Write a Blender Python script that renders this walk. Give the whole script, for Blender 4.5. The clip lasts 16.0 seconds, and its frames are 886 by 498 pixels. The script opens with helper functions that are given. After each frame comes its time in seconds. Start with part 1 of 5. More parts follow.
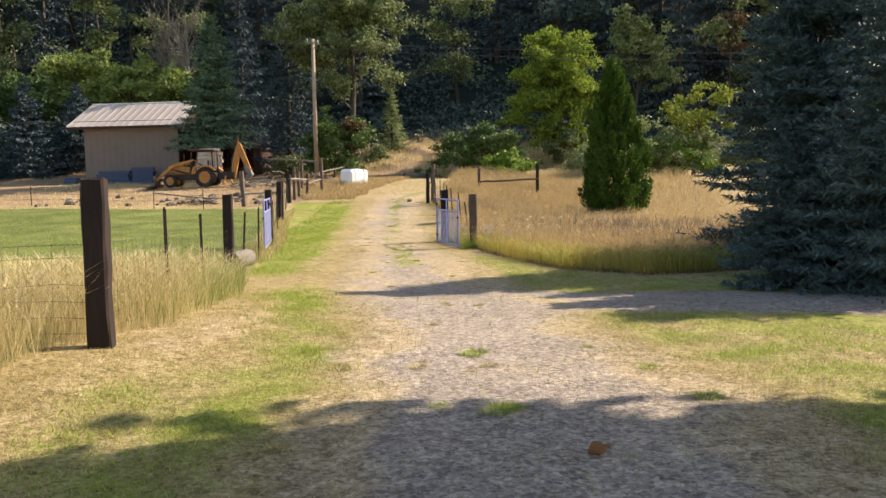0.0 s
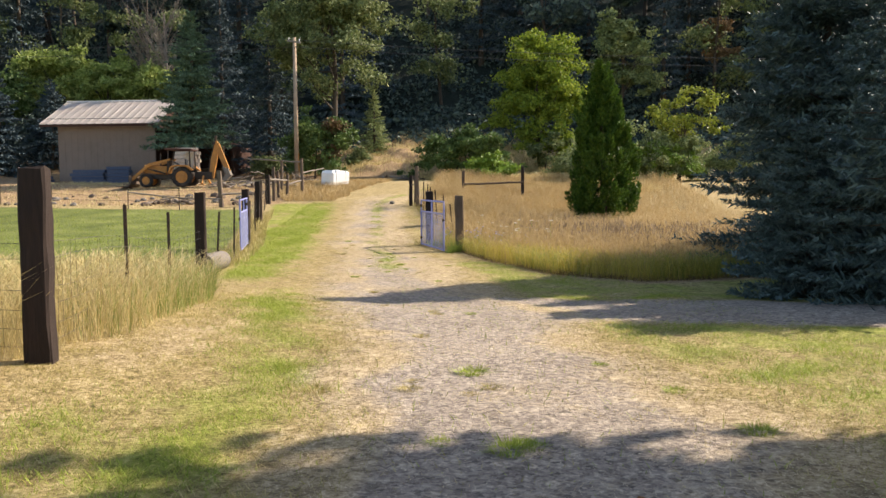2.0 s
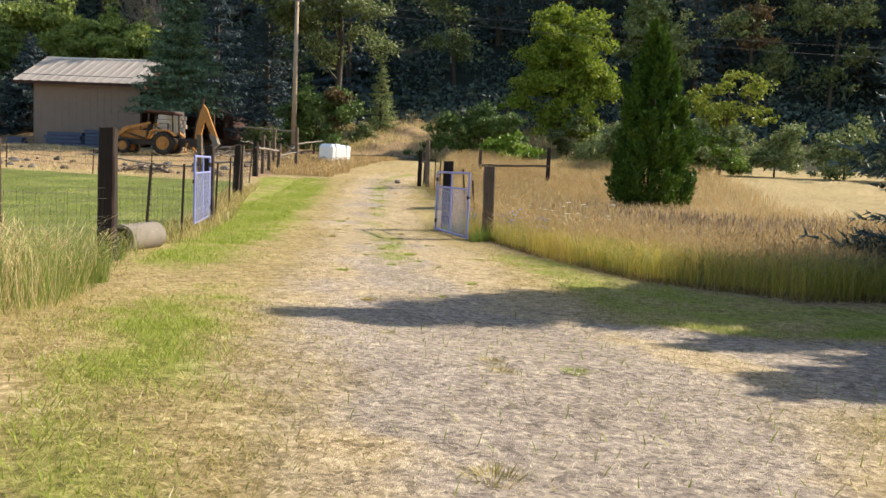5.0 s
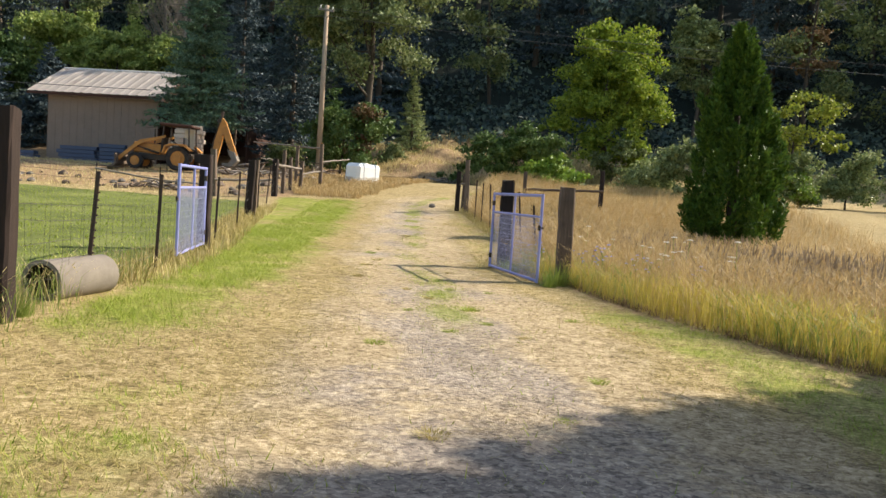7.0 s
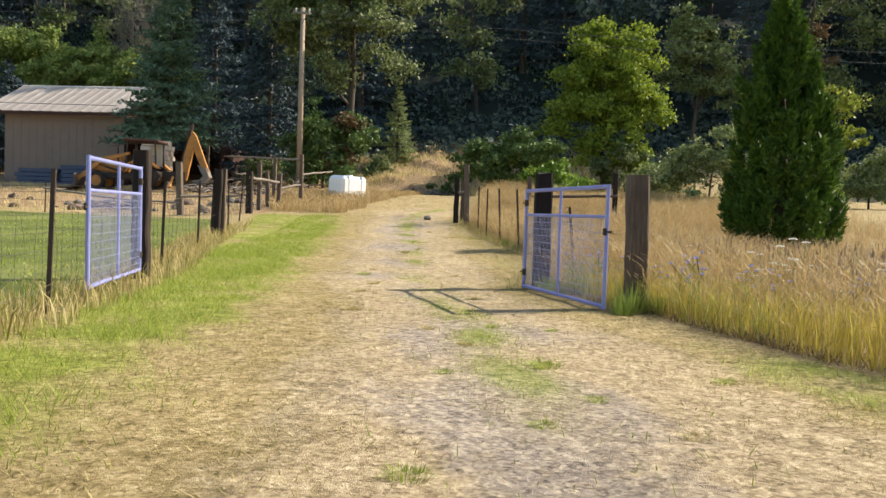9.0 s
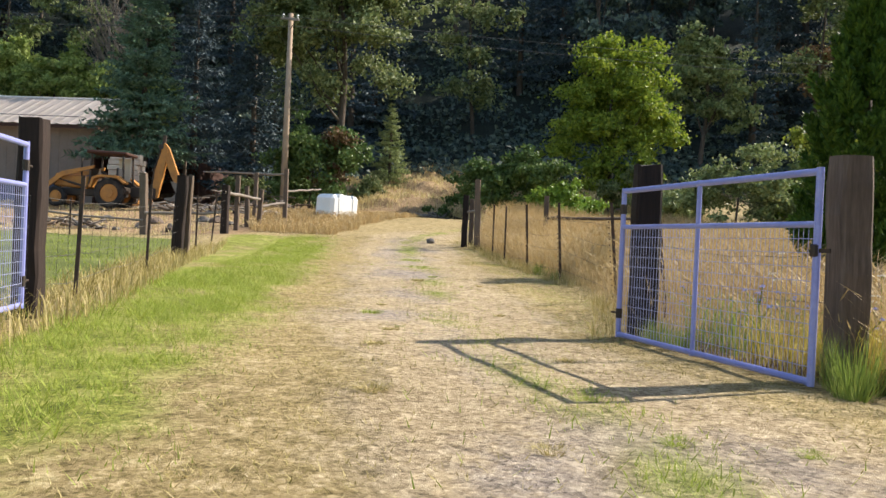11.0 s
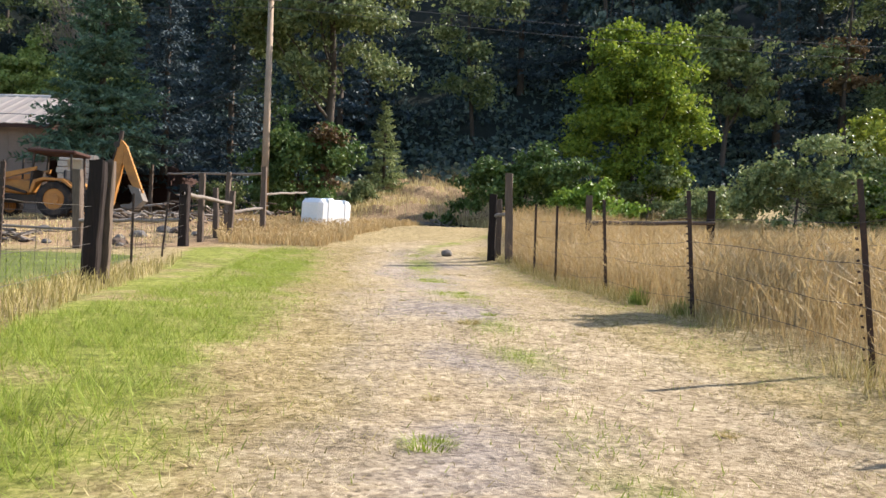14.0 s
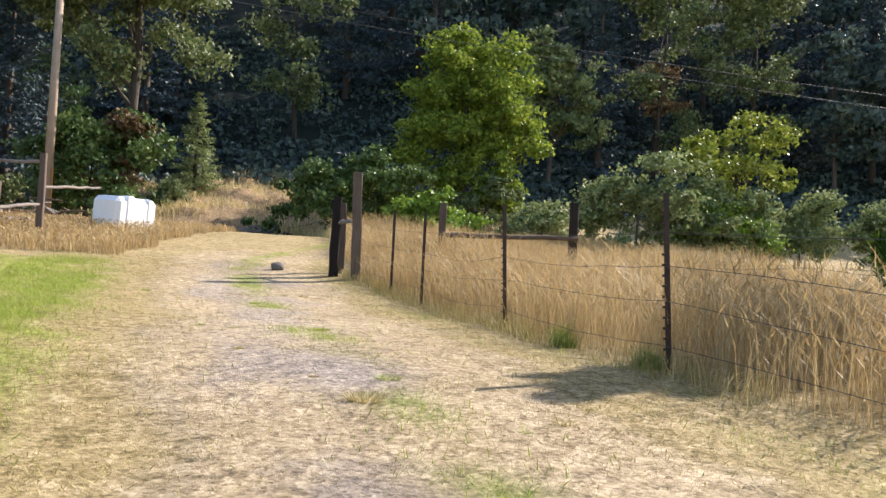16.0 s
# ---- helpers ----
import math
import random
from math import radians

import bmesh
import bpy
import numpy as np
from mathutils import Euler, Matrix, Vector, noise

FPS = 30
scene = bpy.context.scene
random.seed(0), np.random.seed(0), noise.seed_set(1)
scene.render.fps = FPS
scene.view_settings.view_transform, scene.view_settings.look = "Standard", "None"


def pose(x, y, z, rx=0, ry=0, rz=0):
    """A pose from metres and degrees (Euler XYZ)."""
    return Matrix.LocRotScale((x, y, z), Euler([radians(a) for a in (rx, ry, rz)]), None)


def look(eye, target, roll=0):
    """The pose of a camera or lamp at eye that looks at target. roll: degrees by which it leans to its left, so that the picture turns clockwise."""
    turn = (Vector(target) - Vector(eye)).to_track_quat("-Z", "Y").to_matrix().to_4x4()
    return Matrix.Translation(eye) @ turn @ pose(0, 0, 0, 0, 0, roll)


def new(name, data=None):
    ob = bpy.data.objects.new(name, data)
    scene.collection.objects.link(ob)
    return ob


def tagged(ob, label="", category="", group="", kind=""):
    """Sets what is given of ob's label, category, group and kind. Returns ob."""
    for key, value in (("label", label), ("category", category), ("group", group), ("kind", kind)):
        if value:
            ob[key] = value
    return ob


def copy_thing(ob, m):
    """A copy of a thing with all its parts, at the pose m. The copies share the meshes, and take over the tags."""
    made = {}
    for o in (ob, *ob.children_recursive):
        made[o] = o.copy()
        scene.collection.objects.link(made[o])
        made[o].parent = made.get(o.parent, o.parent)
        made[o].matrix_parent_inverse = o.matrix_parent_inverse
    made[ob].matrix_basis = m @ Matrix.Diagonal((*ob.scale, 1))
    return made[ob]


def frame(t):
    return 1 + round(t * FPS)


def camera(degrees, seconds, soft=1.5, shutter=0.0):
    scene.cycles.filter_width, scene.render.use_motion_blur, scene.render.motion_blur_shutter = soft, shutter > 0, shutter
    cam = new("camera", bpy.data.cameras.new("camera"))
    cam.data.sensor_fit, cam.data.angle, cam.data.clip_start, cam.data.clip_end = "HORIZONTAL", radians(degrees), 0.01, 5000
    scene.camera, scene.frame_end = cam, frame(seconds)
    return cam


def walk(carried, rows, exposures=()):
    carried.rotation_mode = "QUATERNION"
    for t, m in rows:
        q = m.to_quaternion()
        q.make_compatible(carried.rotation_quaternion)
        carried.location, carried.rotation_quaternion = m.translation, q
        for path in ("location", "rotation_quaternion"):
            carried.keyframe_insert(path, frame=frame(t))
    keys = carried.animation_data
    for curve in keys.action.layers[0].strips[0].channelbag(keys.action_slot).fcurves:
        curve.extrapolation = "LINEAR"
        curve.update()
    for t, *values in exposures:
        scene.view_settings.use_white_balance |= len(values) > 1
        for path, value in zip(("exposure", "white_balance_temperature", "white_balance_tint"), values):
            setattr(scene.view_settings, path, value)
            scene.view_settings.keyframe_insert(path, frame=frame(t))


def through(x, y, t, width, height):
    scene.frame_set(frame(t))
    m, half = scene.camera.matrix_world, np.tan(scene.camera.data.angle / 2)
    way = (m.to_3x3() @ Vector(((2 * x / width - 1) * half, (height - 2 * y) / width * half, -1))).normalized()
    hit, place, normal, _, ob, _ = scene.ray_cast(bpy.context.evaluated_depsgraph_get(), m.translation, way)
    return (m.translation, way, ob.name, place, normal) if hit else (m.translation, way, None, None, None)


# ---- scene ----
cam = camera(58.0, 16.0)
PATH = [
    (0, (3.756, -1.641, 1.869), (3.566, 0.344, 1.712), -1.0),
    (0.5, (3.768, -1.678, 1.872), (3.633, 0.311, 1.714), -1.2),
    (1, (3.739, -1.553, 1.865), (3.627, 0.438, 1.713), -1.1),
    (1.5, (3.67, -1.183, 1.85), (3.52, 0.806, 1.704), -0.4),
    (2, (3.531, -0.603, 1.782), (3.389, 1.387, 1.634), -0.4),
    (2.5, (3.405, 0.151, 1.733), (3.336, 2.144, 1.577), -0.4),
    (3, (3.324, 0.983, 1.645), (3.326, 2.976, 1.482), -0.3),
    (3.5, (3.22, 1.841, 1.584), (3.244, 3.833, 1.408), 0.6),
    (4, (3.014, 3.017, 1.424), (2.911, 5.006, 1.238), 1.3),
    (6.5, (1.861, 9.103, 1.157), (1.691, 11.092, 1.032), 3.4),
    (7, (1.563, 10.092, 1.145), (1.357, 12.079, 1.033), 3.7),
    (7.5, (1.266, 11.05, 1.025), (1.048, 13.036, 0.935), 2.1),
    (8, (1.087, 12.074, 0.938), (0.896, 14.063, 0.85), 0.8),
    (8.5, (0.852, 13.05, 0.908), (0.683, 15.042, 0.836), 1.0),
    (9, (0.621, 14.09, 0.901), (0.45, 16.081, 0.833), 1.8),
    (9.5, (0.443, 15.208, 0.828), (0.233, 17.196, 0.759), 1.9),
    (9.8, (0.215, 15.683, 0.813), (0.011, 17.672, 0.764), 2.2),
    (10, (0.115, 16.123, 0.763), (-0.086, 18.113, 0.729), 2.4),
    (12.5, (-1.235, 21.368, 0.716), (-1.272, 23.367, 0.749), 1.8),
    (13, (-1.325, 22.36, 0.753), (-1.364, 24.359, 0.802), 1.8),
    (13.5, (-1.513, 23.398, 0.813), (-1.66, 25.393, 0.835), 2.7),
    (14, (-1.746, 24.364, 0.802), (-1.854, 26.361, 0.834), 1.9),
    (14.5, (-1.994, 25.268, 0.847), (-1.97, 27.267, 0.882), 1.9),
    (15, (-2.135, 25.998, 0.891), (-1.989, 27.992, 0.921), 1.7),
    (15.5, (-2.187, 26.967, 0.962), (-1.957, 28.953, 1.012), 2.2),
    (16, (-2.368, 27.884, 0.935), (-2.015, 29.851, 1.011), 2.9),
]
walk(cam, [(t, look(eye, target, roll)) for t, eye, target, roll in PATH], [(0, 0.83, 7100, 15), (4, 0.77, 7000, 11), (9, 0.75, 6900, 9), (12.5, 0.86, 6450, 12), (16, 0.95, 6350, 16)])

# ---- world, sun and exposure ----
SUN = Vector((1.94, 1.12, 1.68)).normalized()          # towards the sun
world = bpy.data.worlds.new("world")
scene.world = world
world.use_nodes = True
wn, wl = world.node_tree.nodes, world.node_tree.links
sky = wn.new("ShaderNodeTexSky")
sky.sky_type, sky.sun_disc = "NISHITA", False
sky.sun_elevation = math.asin(SUN.z)
sky.sun_rotation = math.atan2(SUN.x, SUN.y)
wl.new(sky.outputs[0], wn["Background"].inputs[0])
wn["Background"].inputs[1].default_value = 0.145
lamp = bpy.data.lights.new("sun", "SUN")
lamp.energy, lamp.angle, lamp.color = 5.4, radians(0.6), (1.0, 0.93, 0.82)
new("sun", lamp).matrix_world = look((40, 40, 60), Vector((40, 40, 60)) - SUN)


# ---- materials ----
class Nodes:
    """A small builder for a procedural material."""

    def __init__(self, name, rough=0.85, metal=0.0, spec=0.3):
        self.mat = bpy.data.materials.new(name)
        self.mat.use_nodes = True
        self.t = self.mat.node_tree
        self.b = self.t.nodes["Principled BSDF"]
        self.b.inputs["Roughness"].default_value = rough
        self.b.inputs["Metallic"].default_value = metal
        self.b.inputs["Specular IOR Level"].default_value = spec

    def add(self, kind, **inputs):
        n = self.t.nodes.new("ShaderNode" + kind)
        for k, v in inputs.items():
            self.put(n.inputs[k.replace("_", " ")], v)
        return n

    def put(self, socket, v):
        if isinstance(v, bpy.types.NodeSocket):
            self.t.links.new(v, socket)
        elif isinstance(v, tuple) and len(v) == 3 and socket.type == "RGBA":
            socket.default_value = (*v, 1)
        else:
            socket.default_value = v

    def where(self, stretch=(1, 1, 1)):
        m = self.add("Mapping", Vector=self.add("TexCoord").outputs["Object"])
        m.inputs["Scale"].default_value = stretch
        return m.outputs[0]

    def noise(self, scale, detail=4.0, at=None, rough=0.55):
        return self.add("TexNoise", Vector=at or self.where(), Scale=scale, Detail=detail, Roughness=rough).outputs[0]

    def ramp(self, fac, *stops):
        n = self.add("ValToRGB", Fac=fac)
        e = n.color_ramp.elements
        while len(e) < len(stops):
            e.new(0.5)
        for el, (p, c) in zip(e, stops):
            el.position = p
            el.color = (c, c, c, 1) if isinstance(c, (int, float)) else (*c, 1)
        return n.outputs[0]

    def mix(self, fac, a, b, how="MIX"):
        n = self.add("Mix")
        n.data_type, n.blend_type = "RGBA", how
        self.put(n.inputs[0], fac)
        self.put(n.inputs[6], a)
        self.put(n.inputs[7], b)
        return n.outputs[2]

    def math(self, how, a, b=0.0):
        n = self.add("Math")
        n.operation, n.use_clamp = how, True
        self.put(n.inputs[0], a)
        self.put(n.inputs[1], b)
        return n.outputs[0]

    def bump(self, height, strength=0.4, dist=0.02):
        self.put(self.b.inputs["Normal"], self.add("Bump", Height=height, Strength=strength, Distance=dist).outputs[0])

    def color(self, c):
        self.put(self.b.inputs["Base Color"], c)
        return self.mat

    def island(self):
        return self.add("NewGeometry").outputs["Random Per Island"]

    def piece(self):
        return self.add("ObjectInfo").outputs["Random"]


def plant_mat(name, stops, rough=0.6, through=0.3, patch=0.5, spec=0.25):
    """Leaves, needles or blades: colour by piece and by larger patches, and some light let through."""
    n = Nodes(name, rough, spec=spec)
    k = len(stops) - 1
    mixed = n.math("ADD", n.math("MULTIPLY", n.island(), 1 - patch * 0.5), n.math("MULTIPLY", n.math("SUBTRACT", n.math("ADD", n.math("MULTIPLY", n.noise(0.45, 3), 0.55), n.math("MULTIPLY", n.noise(4.0, 3), 0.45)), 0.25), patch))
    c = n.ramp(mixed, *((i / k, s) for i, s in enumerate(stops)))
    n.color(c)
    if through:
        tr = n.add("BsdfTranslucent", Color=c)
        ms = n.add("MixShader", Fac=through)
        n.t.links.new(n.b.outputs[0], ms.inputs[1])
        n.t.links.new(tr.outputs[0], ms.inputs[2])
        n.t.links.new(ms.outputs[0], n.t.nodes["Material Output"].inputs[0])
    return n.mat


def wood_mat(name, dark, light, along=(9, 9, 0.8), rough=0.85, depth=0.5):
    n = Nodes(name, rough)
    grain = n.noise(4, 8, n.where(along), 0.65)
    stain = n.noise(1.6, 4)
    c = n.ramp(grain, (0.3, dark), (0.72, light))
    c = n.mix(n.math("MULTIPLY", n.ramp(stain, (0.4, 0.0), (0.7, 1.0)), 0.5), c, tuple(0.5 * v for v in dark))
    c = n.mix(0.35, c, n.ramp(n.piece(), (0, dark), (1, light)))
    n.bump(grain, depth, 0.012)
    return n.color(c)


def paint_mat(name, base, wear, rough=0.5, amount=0.5, metal=0.0, spec=0.4, scale=3.0):
    n = Nodes(name, rough, metal, spec)
    w = n.ramp(n.noise(scale, 8, rough=0.7), (0.45, 0.0), (0.75, amount))
    fine = n.noise(scale * 14, 3)
    c = n.mix(w, base, wear)
    c = n.mix(0.18, c, n.ramp(fine, (0.3, tuple(0.6 * v for v in base)), (0.7, tuple(min(1, 1.3 * v) for v in base))))
    n.bump(fine, 0.12, 0.004)
    return n.color(c)


def ground_mat():
    n = Nodes("ground", 0.95, spec=0.15)
    at = n.where()
    fine, mid, big = n.noise(30, 8, at, 0.8), n.noise(5.0, 8, at, 0.75), n.noise(0.5, 4, at)
    bent = n.add("MixRGB", Fac=0.04, Color1=at, Color2=n.add("TexNoise", Vector=at, Scale=11.0, Detail=3.0).outputs[1]).outputs[0]
    cells = n.add("TexVoronoi", Vector=bent, Scale=38.0)
    speck = cells.outputs["Distance"]
    chip = n.add("SeparateColor", Color=cells.outputs["Color"]).outputs[0]
    chaff = n.add("SeparateColor", Color=n.add("TexVoronoi", Vector=bent, Scale=17.0).outputs["Color"]).outputs[1]

    def blend(a, b, c):
        """Fine noise, coarse noise and single chips, in the given shares."""
        return n.math("ADD", n.math("ADD", n.math("MULTIPLY", fine, a), n.math("MULTIPLY", mid, b)), n.math("ADD", n.math("MULTIPLY", chip, c * 0.6), n.math("MULTIPLY", chaff, c * 0.4)))

    def attr(name):
        a = n.add("Attribute")
        a.attribute_name = name
        return a.outputs["Fac"]

    def mask(name, by, soft=0.28):
        """An area with a ragged edge: the attribute pushed about by the noise."""
        s = n.add("Math", Value=attr(name))
        s.operation = "ADD"
        q = n.add("Math", Value=by)
        q.operation = "SUBTRACT"
        q.inputs[1].default_value = 0.5
        n.put(s.inputs[1], q.outputs[0])
        return n.ramp(s.outputs[0], (0.5 - soft, 0.0), (0.5 + soft, 1.0))

    dry = n.ramp(blend(0.4, 0.4, 0.2), (0.34, (0.075, 0.06, 0.02)), (0.45, (0.275, 0.208, 0.09)), (0.55, (0.455, 0.35, 0.175)), (0.66, (0.72, 0.575, 0.345)))
    lawn = n.ramp(blend(0.4, 0.42, 0.18), (0.34, (0.055, 0.07, 0.012)), (0.47, (0.20, 0.225, 0.04)), (0.57, (0.33, 0.34, 0.075)), (0.68, (0.58, 0.50, 0.19)))
    grav = n.ramp(blend(0.5, 0.08, 0.42), (0.28, (0.12, 0.10, 0.085)), (0.44, (0.28, 0.232, 0.195)), (0.58, (0.41, 0.345, 0.28)), (0.74, (0.66, 0.55, 0.42)))
    straw = n.ramp(blend(0.42, 0.33, 0.25), (0.32, (0.12, 0.085, 0.042)), (0.45, (0.34, 0.255, 0.14)), (0.56, (0.55, 0.43, 0.26)), (0.70, (0.80, 0.66, 0.44)))
    dirt = n.ramp(blend(0.3, 0.55, 0.15), (0.32, (0.10, 0.062, 0.032)), (0.5, (0.34, 0.225, 0.125)), (0.68, (0.58, 0.44, 0.26)))
    past = n.ramp(n.math("ADD", n.math("MULTIPLY", fine, 0.4), n.math("MULTIPLY", big, 0.6)), (0.3, (0.085, 0.11, 0.028)), (0.55, (0.165, 0.19, 0.055)), (0.75, (0.26, 0.26, 0.09)))
    # Near-black floor: the deep shade under the trees is in this colour.
    woods_shade = n.ramp(mid, (0.3, (0.010, 0.015, 0.012)), (0.7, (0.034, 0.045, 0.033)))
    c = n.mix(mask("lawn", mid), dry, lawn)
    c = n.mix(mask("gravel", mid, 0.45), c, grav)
    c = n.mix(n.math("MULTIPLY", mask("straw", mid, 0.16), 0.85), c, straw)
    c = n.mix(mask("pasture", mid, 0.15), c, past)
    c = n.mix(mask("dirt", mid, 0.2), c, dirt)
    c = n.mix(mask("woods_shade", mid, 0.3), c, woods_shade)
    c = n.mix(0.4, c, n.ramp(big, (0.3, (0.5, 0.48, 0.45)), (0.7, (1, 1, 1))), "MULTIPLY")
    c = n.mix(0.22, c, n.ramp(mid, (0.36, (0.42, 0.4, 0.37)), (0.52, (1, 1, 1))), "MULTIPLY")
    n.bump(n.math("ADD", n.math("MULTIPLY", fine, 0.7), n.math("MULTIPLY", chip, 0.3)), 0.85, 0.03)
    return n.color(c)


M_GROUND = ground_mat()
M_POST = wood_mat("creosoted_wood", (0.007, 0.005, 0.004), (0.039, 0.023, 0.018))
M_OLDPOST = wood_mat("weathered_wood", (0.05, 0.035, 0.026), (0.2, 0.145, 0.105))
M_GREYWOOD = wood_mat("grey_rail_wood", (0.13, 0.105, 0.085), (0.36, 0.31, 0.26), (9, 9, 9))
M_POLE = wood_mat("utility_pole_wood", (0.22, 0.15, 0.10), (0.46, 0.35, 0.25))
M_BARK = wood_mat("bark", (0.03, 0.022, 0.016), (0.13, 0.10, 0.075), (5, 5, 1.2), depth=0.9)
M_DEADBARK = wood_mat("dead_bark", (0.13, 0.105, 0.085), (0.34, 0.28, 0.225), (5, 5, 1.2))
M_TPOST = paint_mat("rusty_steel_post", (0.05, 0.035, 0.028), (0.16, 0.075, 0.04), 0.7, 0.8, 0.3, scale=7)
M_WIRE = paint_mat("galvanised_wire", (0.10, 0.09, 0.08), (0.11, 0.065, 0.045), 0.6, 0.6, 0.5)
M_GATE = paint_mat("blue_gate_paint", (0.23, 0.25, 0.55), (0.42, 0.43, 0.62), 0.42, 0.55, 0.0, 0.5)
M_MESH = paint_mat("blue_mesh_wire", (0.30, 0.32, 0.52), (0.42, 0.42, 0.5), 0.45, 0.5, 0.2)
M_WALL = paint_mat("taupe_board", (0.235, 0.175, 0.14), (0.15, 0.11, 0.085), 0.85, 0.5, scale=1.1)
M_INNER = wood_mat("red_brown_boards", (0.035, 0.017, 0.012), (0.095, 0.042, 0.03))
M_ROOF = paint_mat("pale_roof_metal", (0.72, 0.64, 0.57), (0.5, 0.42, 0.36), 0.45, 0.5, 0.1, 0.5, 1.0)
M_YELLOW = paint_mat("faded_yellow_paint", (0.46, 0.20, 0.04), (0.17, 0.075, 0.035), 0.55, 0.85, 0, 0.4, 2.0)
M_TYRE = paint_mat("tyre_rubber", (0.022, 0.02, 0.019), (0.14, 0.10, 0.07), 0.85, 0.8, 0, 0.3)
M_IRON = paint_mat("dark_iron", (0.045, 0.036, 0.03), (0.16, 0.08, 0.04), 0.6, 0.6, 0.4)
M_CABROOF = paint_mat("cream_cab_roof", (0.62, 0.52, 0.40), (0.4, 0.3, 0.2), 0.5, 0.4)
M_SEAT = paint_mat("black_vinyl", (0.02, 0.02, 0.022), (0.06, 0.05, 0.05), 0.6, 0.4)
M_TANK = paint_mat("white_plastic", (0.86, 0.86, 0.84), (0.62, 0.6, 0.54), 0.35, 0.35, 0, 0.5, 1.2)
M_BLUE = paint_mat("faded_blue_boards", (0.055, 0.075, 0.13), (0.13, 0.14, 0.17), 0.7, 0.5)
M_LUMBER = wood_mat("pale_lumber", (0.45, 0.36, 0.27), (0.78, 0.68, 0.56), (9, 1, 9))
M_CONC = paint_mat("rough_concrete", (0.20, 0.172, 0.142), (0.10, 0.085, 0.07), 0.9, 0.8)
M_STONE = paint_mat("grey_stone", (0.13, 0.115, 0.10), (0.25, 0.22, 0.19), 0.9, 0.7)
M_INSUL = paint_mat("glazed_white", (0.62, 0.6, 0.56), (0.4, 0.38, 0.34), 0.3, 0.3)
M_CABLE = paint_mat("cable_grey", (0.09, 0.09, 0.095), (0.06, 0.06, 0.06), 0.7, 0.3, spec=0.2)
M_LEAFBROWN = plant_mat("dead_leaf", [(0.2, 0.08, 0.03), (0.34, 0.16, 0.06)], 0.8, 0.2)

L_SPRUCE = plant_mat("blue_spruce_needles", [(0.030, 0.054, 0.051), (0.076, 0.118, 0.110), (0.145, 0.198, 0.186)], 0.55, 0.1)
L_FIR = plant_mat("fir_needles", [(0.038, 0.076, 0.052), (0.10, 0.172, 0.105), (0.19, 0.275, 0.165)], 0.6, 0.1)
L_CYPRESS = plant_mat("cypress_foliage", [(0.022, 0.052, 0.008), (0.058, 0.118, 0.014), (0.125, 0.20, 0.026)], 0.6, 0.15)
L_MAPLE = plant_mat("maple_leaves", [(0.075, 0.125, 0.016), (0.20, 0.275, 0.032), (0.40, 0.44, 0.06)], 0.5, 0.34)
L_OAK = plant_mat("oak_leaves", [(0.062, 0.090, 0.032), (0.155, 0.195, 0.072), (0.33, 0.355, 0.155)], 0.55, 0.25)
L_GREY = plant_mat("grey_green_leaves", [(0.088, 0.125, 0.045), (0.21, 0.262, 0.10), (0.41, 0.43, 0.19)], 0.55, 0.25)
L_BUSH = plant_mat("bramble_leaves", [(0.036, 0.072, 0.018), (0.092, 0.150, 0.038), (0.185, 0.25, 0.078)], 0.5, 0.2)
L_BRIGHT = plant_mat("bright_green_leaves", [(0.085, 0.155, 0.018), (0.180, 0.280, 0.036), (0.312, 0.412, 0.066)], 0.5, 0.26)
L_YELLOW = plant_mat("yellow_green_leaves", [(0.100, 0.140, 0.018), (0.225, 0.270, 0.038), (0.40, 0.42, 0.075)], 0.5, 0.28)
L_BROWN = plant_mat("withered_leaves", [(0.09, 0.06, 0.03), (0.18, 0.115, 0.06), (0.27, 0.18, 0.09)], 0.7, 0.25)
L_ALDER = plant_mat("alder_leaves", [(0.10, 0.155, 0.034), (0.26, 0.33, 0.082), (0.47, 0.51, 0.17)], 0.5, 0.36)
L_RUST = plant_mat("rust_red_leaves", [(0.085, 0.045, 0.022), (0.16, 0.09, 0.042), (0.13, 0.14, 0.05)], 0.6, 0.2)
# These two colours hold the hill's blue haze and deep shade.
L_FOREST = plant_mat("hazed_forest_leaves", [(0.026, 0.045, 0.045), (0.072, 0.107, 0.092), (0.20, 0.245, 0.17)], 0.6, 0.16, 0.8)
L_WOODFIR = plant_mat("hazed_fir_needles", [(0.022, 0.038, 0.047), (0.052, 0.082, 0.094), (0.115, 0.15, 0.155)], 0.65, 0.06, 0.8)

G_GREEN = plant_mat("green_grass", [(0.15, 0.21, 0.025), (0.28, 0.35, 0.05), (0.47, 0.49, 0.11)], 0.6, 0.4, 0.8)
G_OLIVE = plant_mat("drying_grass", [(0.14, 0.125, 0.025), (0.38, 0.31, 0.105), (0.78, 0.64, 0.35)], 0.65, 0.3, 0.8)
G_STRAW = plant_mat("cut_straw", [(0.24, 0.16, 0.08), (0.58, 0.45, 0.28), (0.92, 0.80, 0.60)], 0.7, 0.15, 0.5)
G_TAN = plant_mat("tall_tan_grass", [(0.21, 0.13, 0.055), (0.43, 0.31, 0.14), (0.64, 0.50, 0.265)], 0.65, 0.3, 0.9)
G_GOLD = plant_mat("golden_green_grass", [(0.20, 0.19, 0.03), (0.47, 0.38, 0.065), (0.75, 0.60, 0.19)], 0.6, 0.38, 0.9)
G_PALE = plant_mat("pale_dry_grass", [(0.34, 0.27, 0.11), (0.58, 0.47, 0.22), (0.74, 0.62, 0.36)], 0.65, 0.3, 0.5)
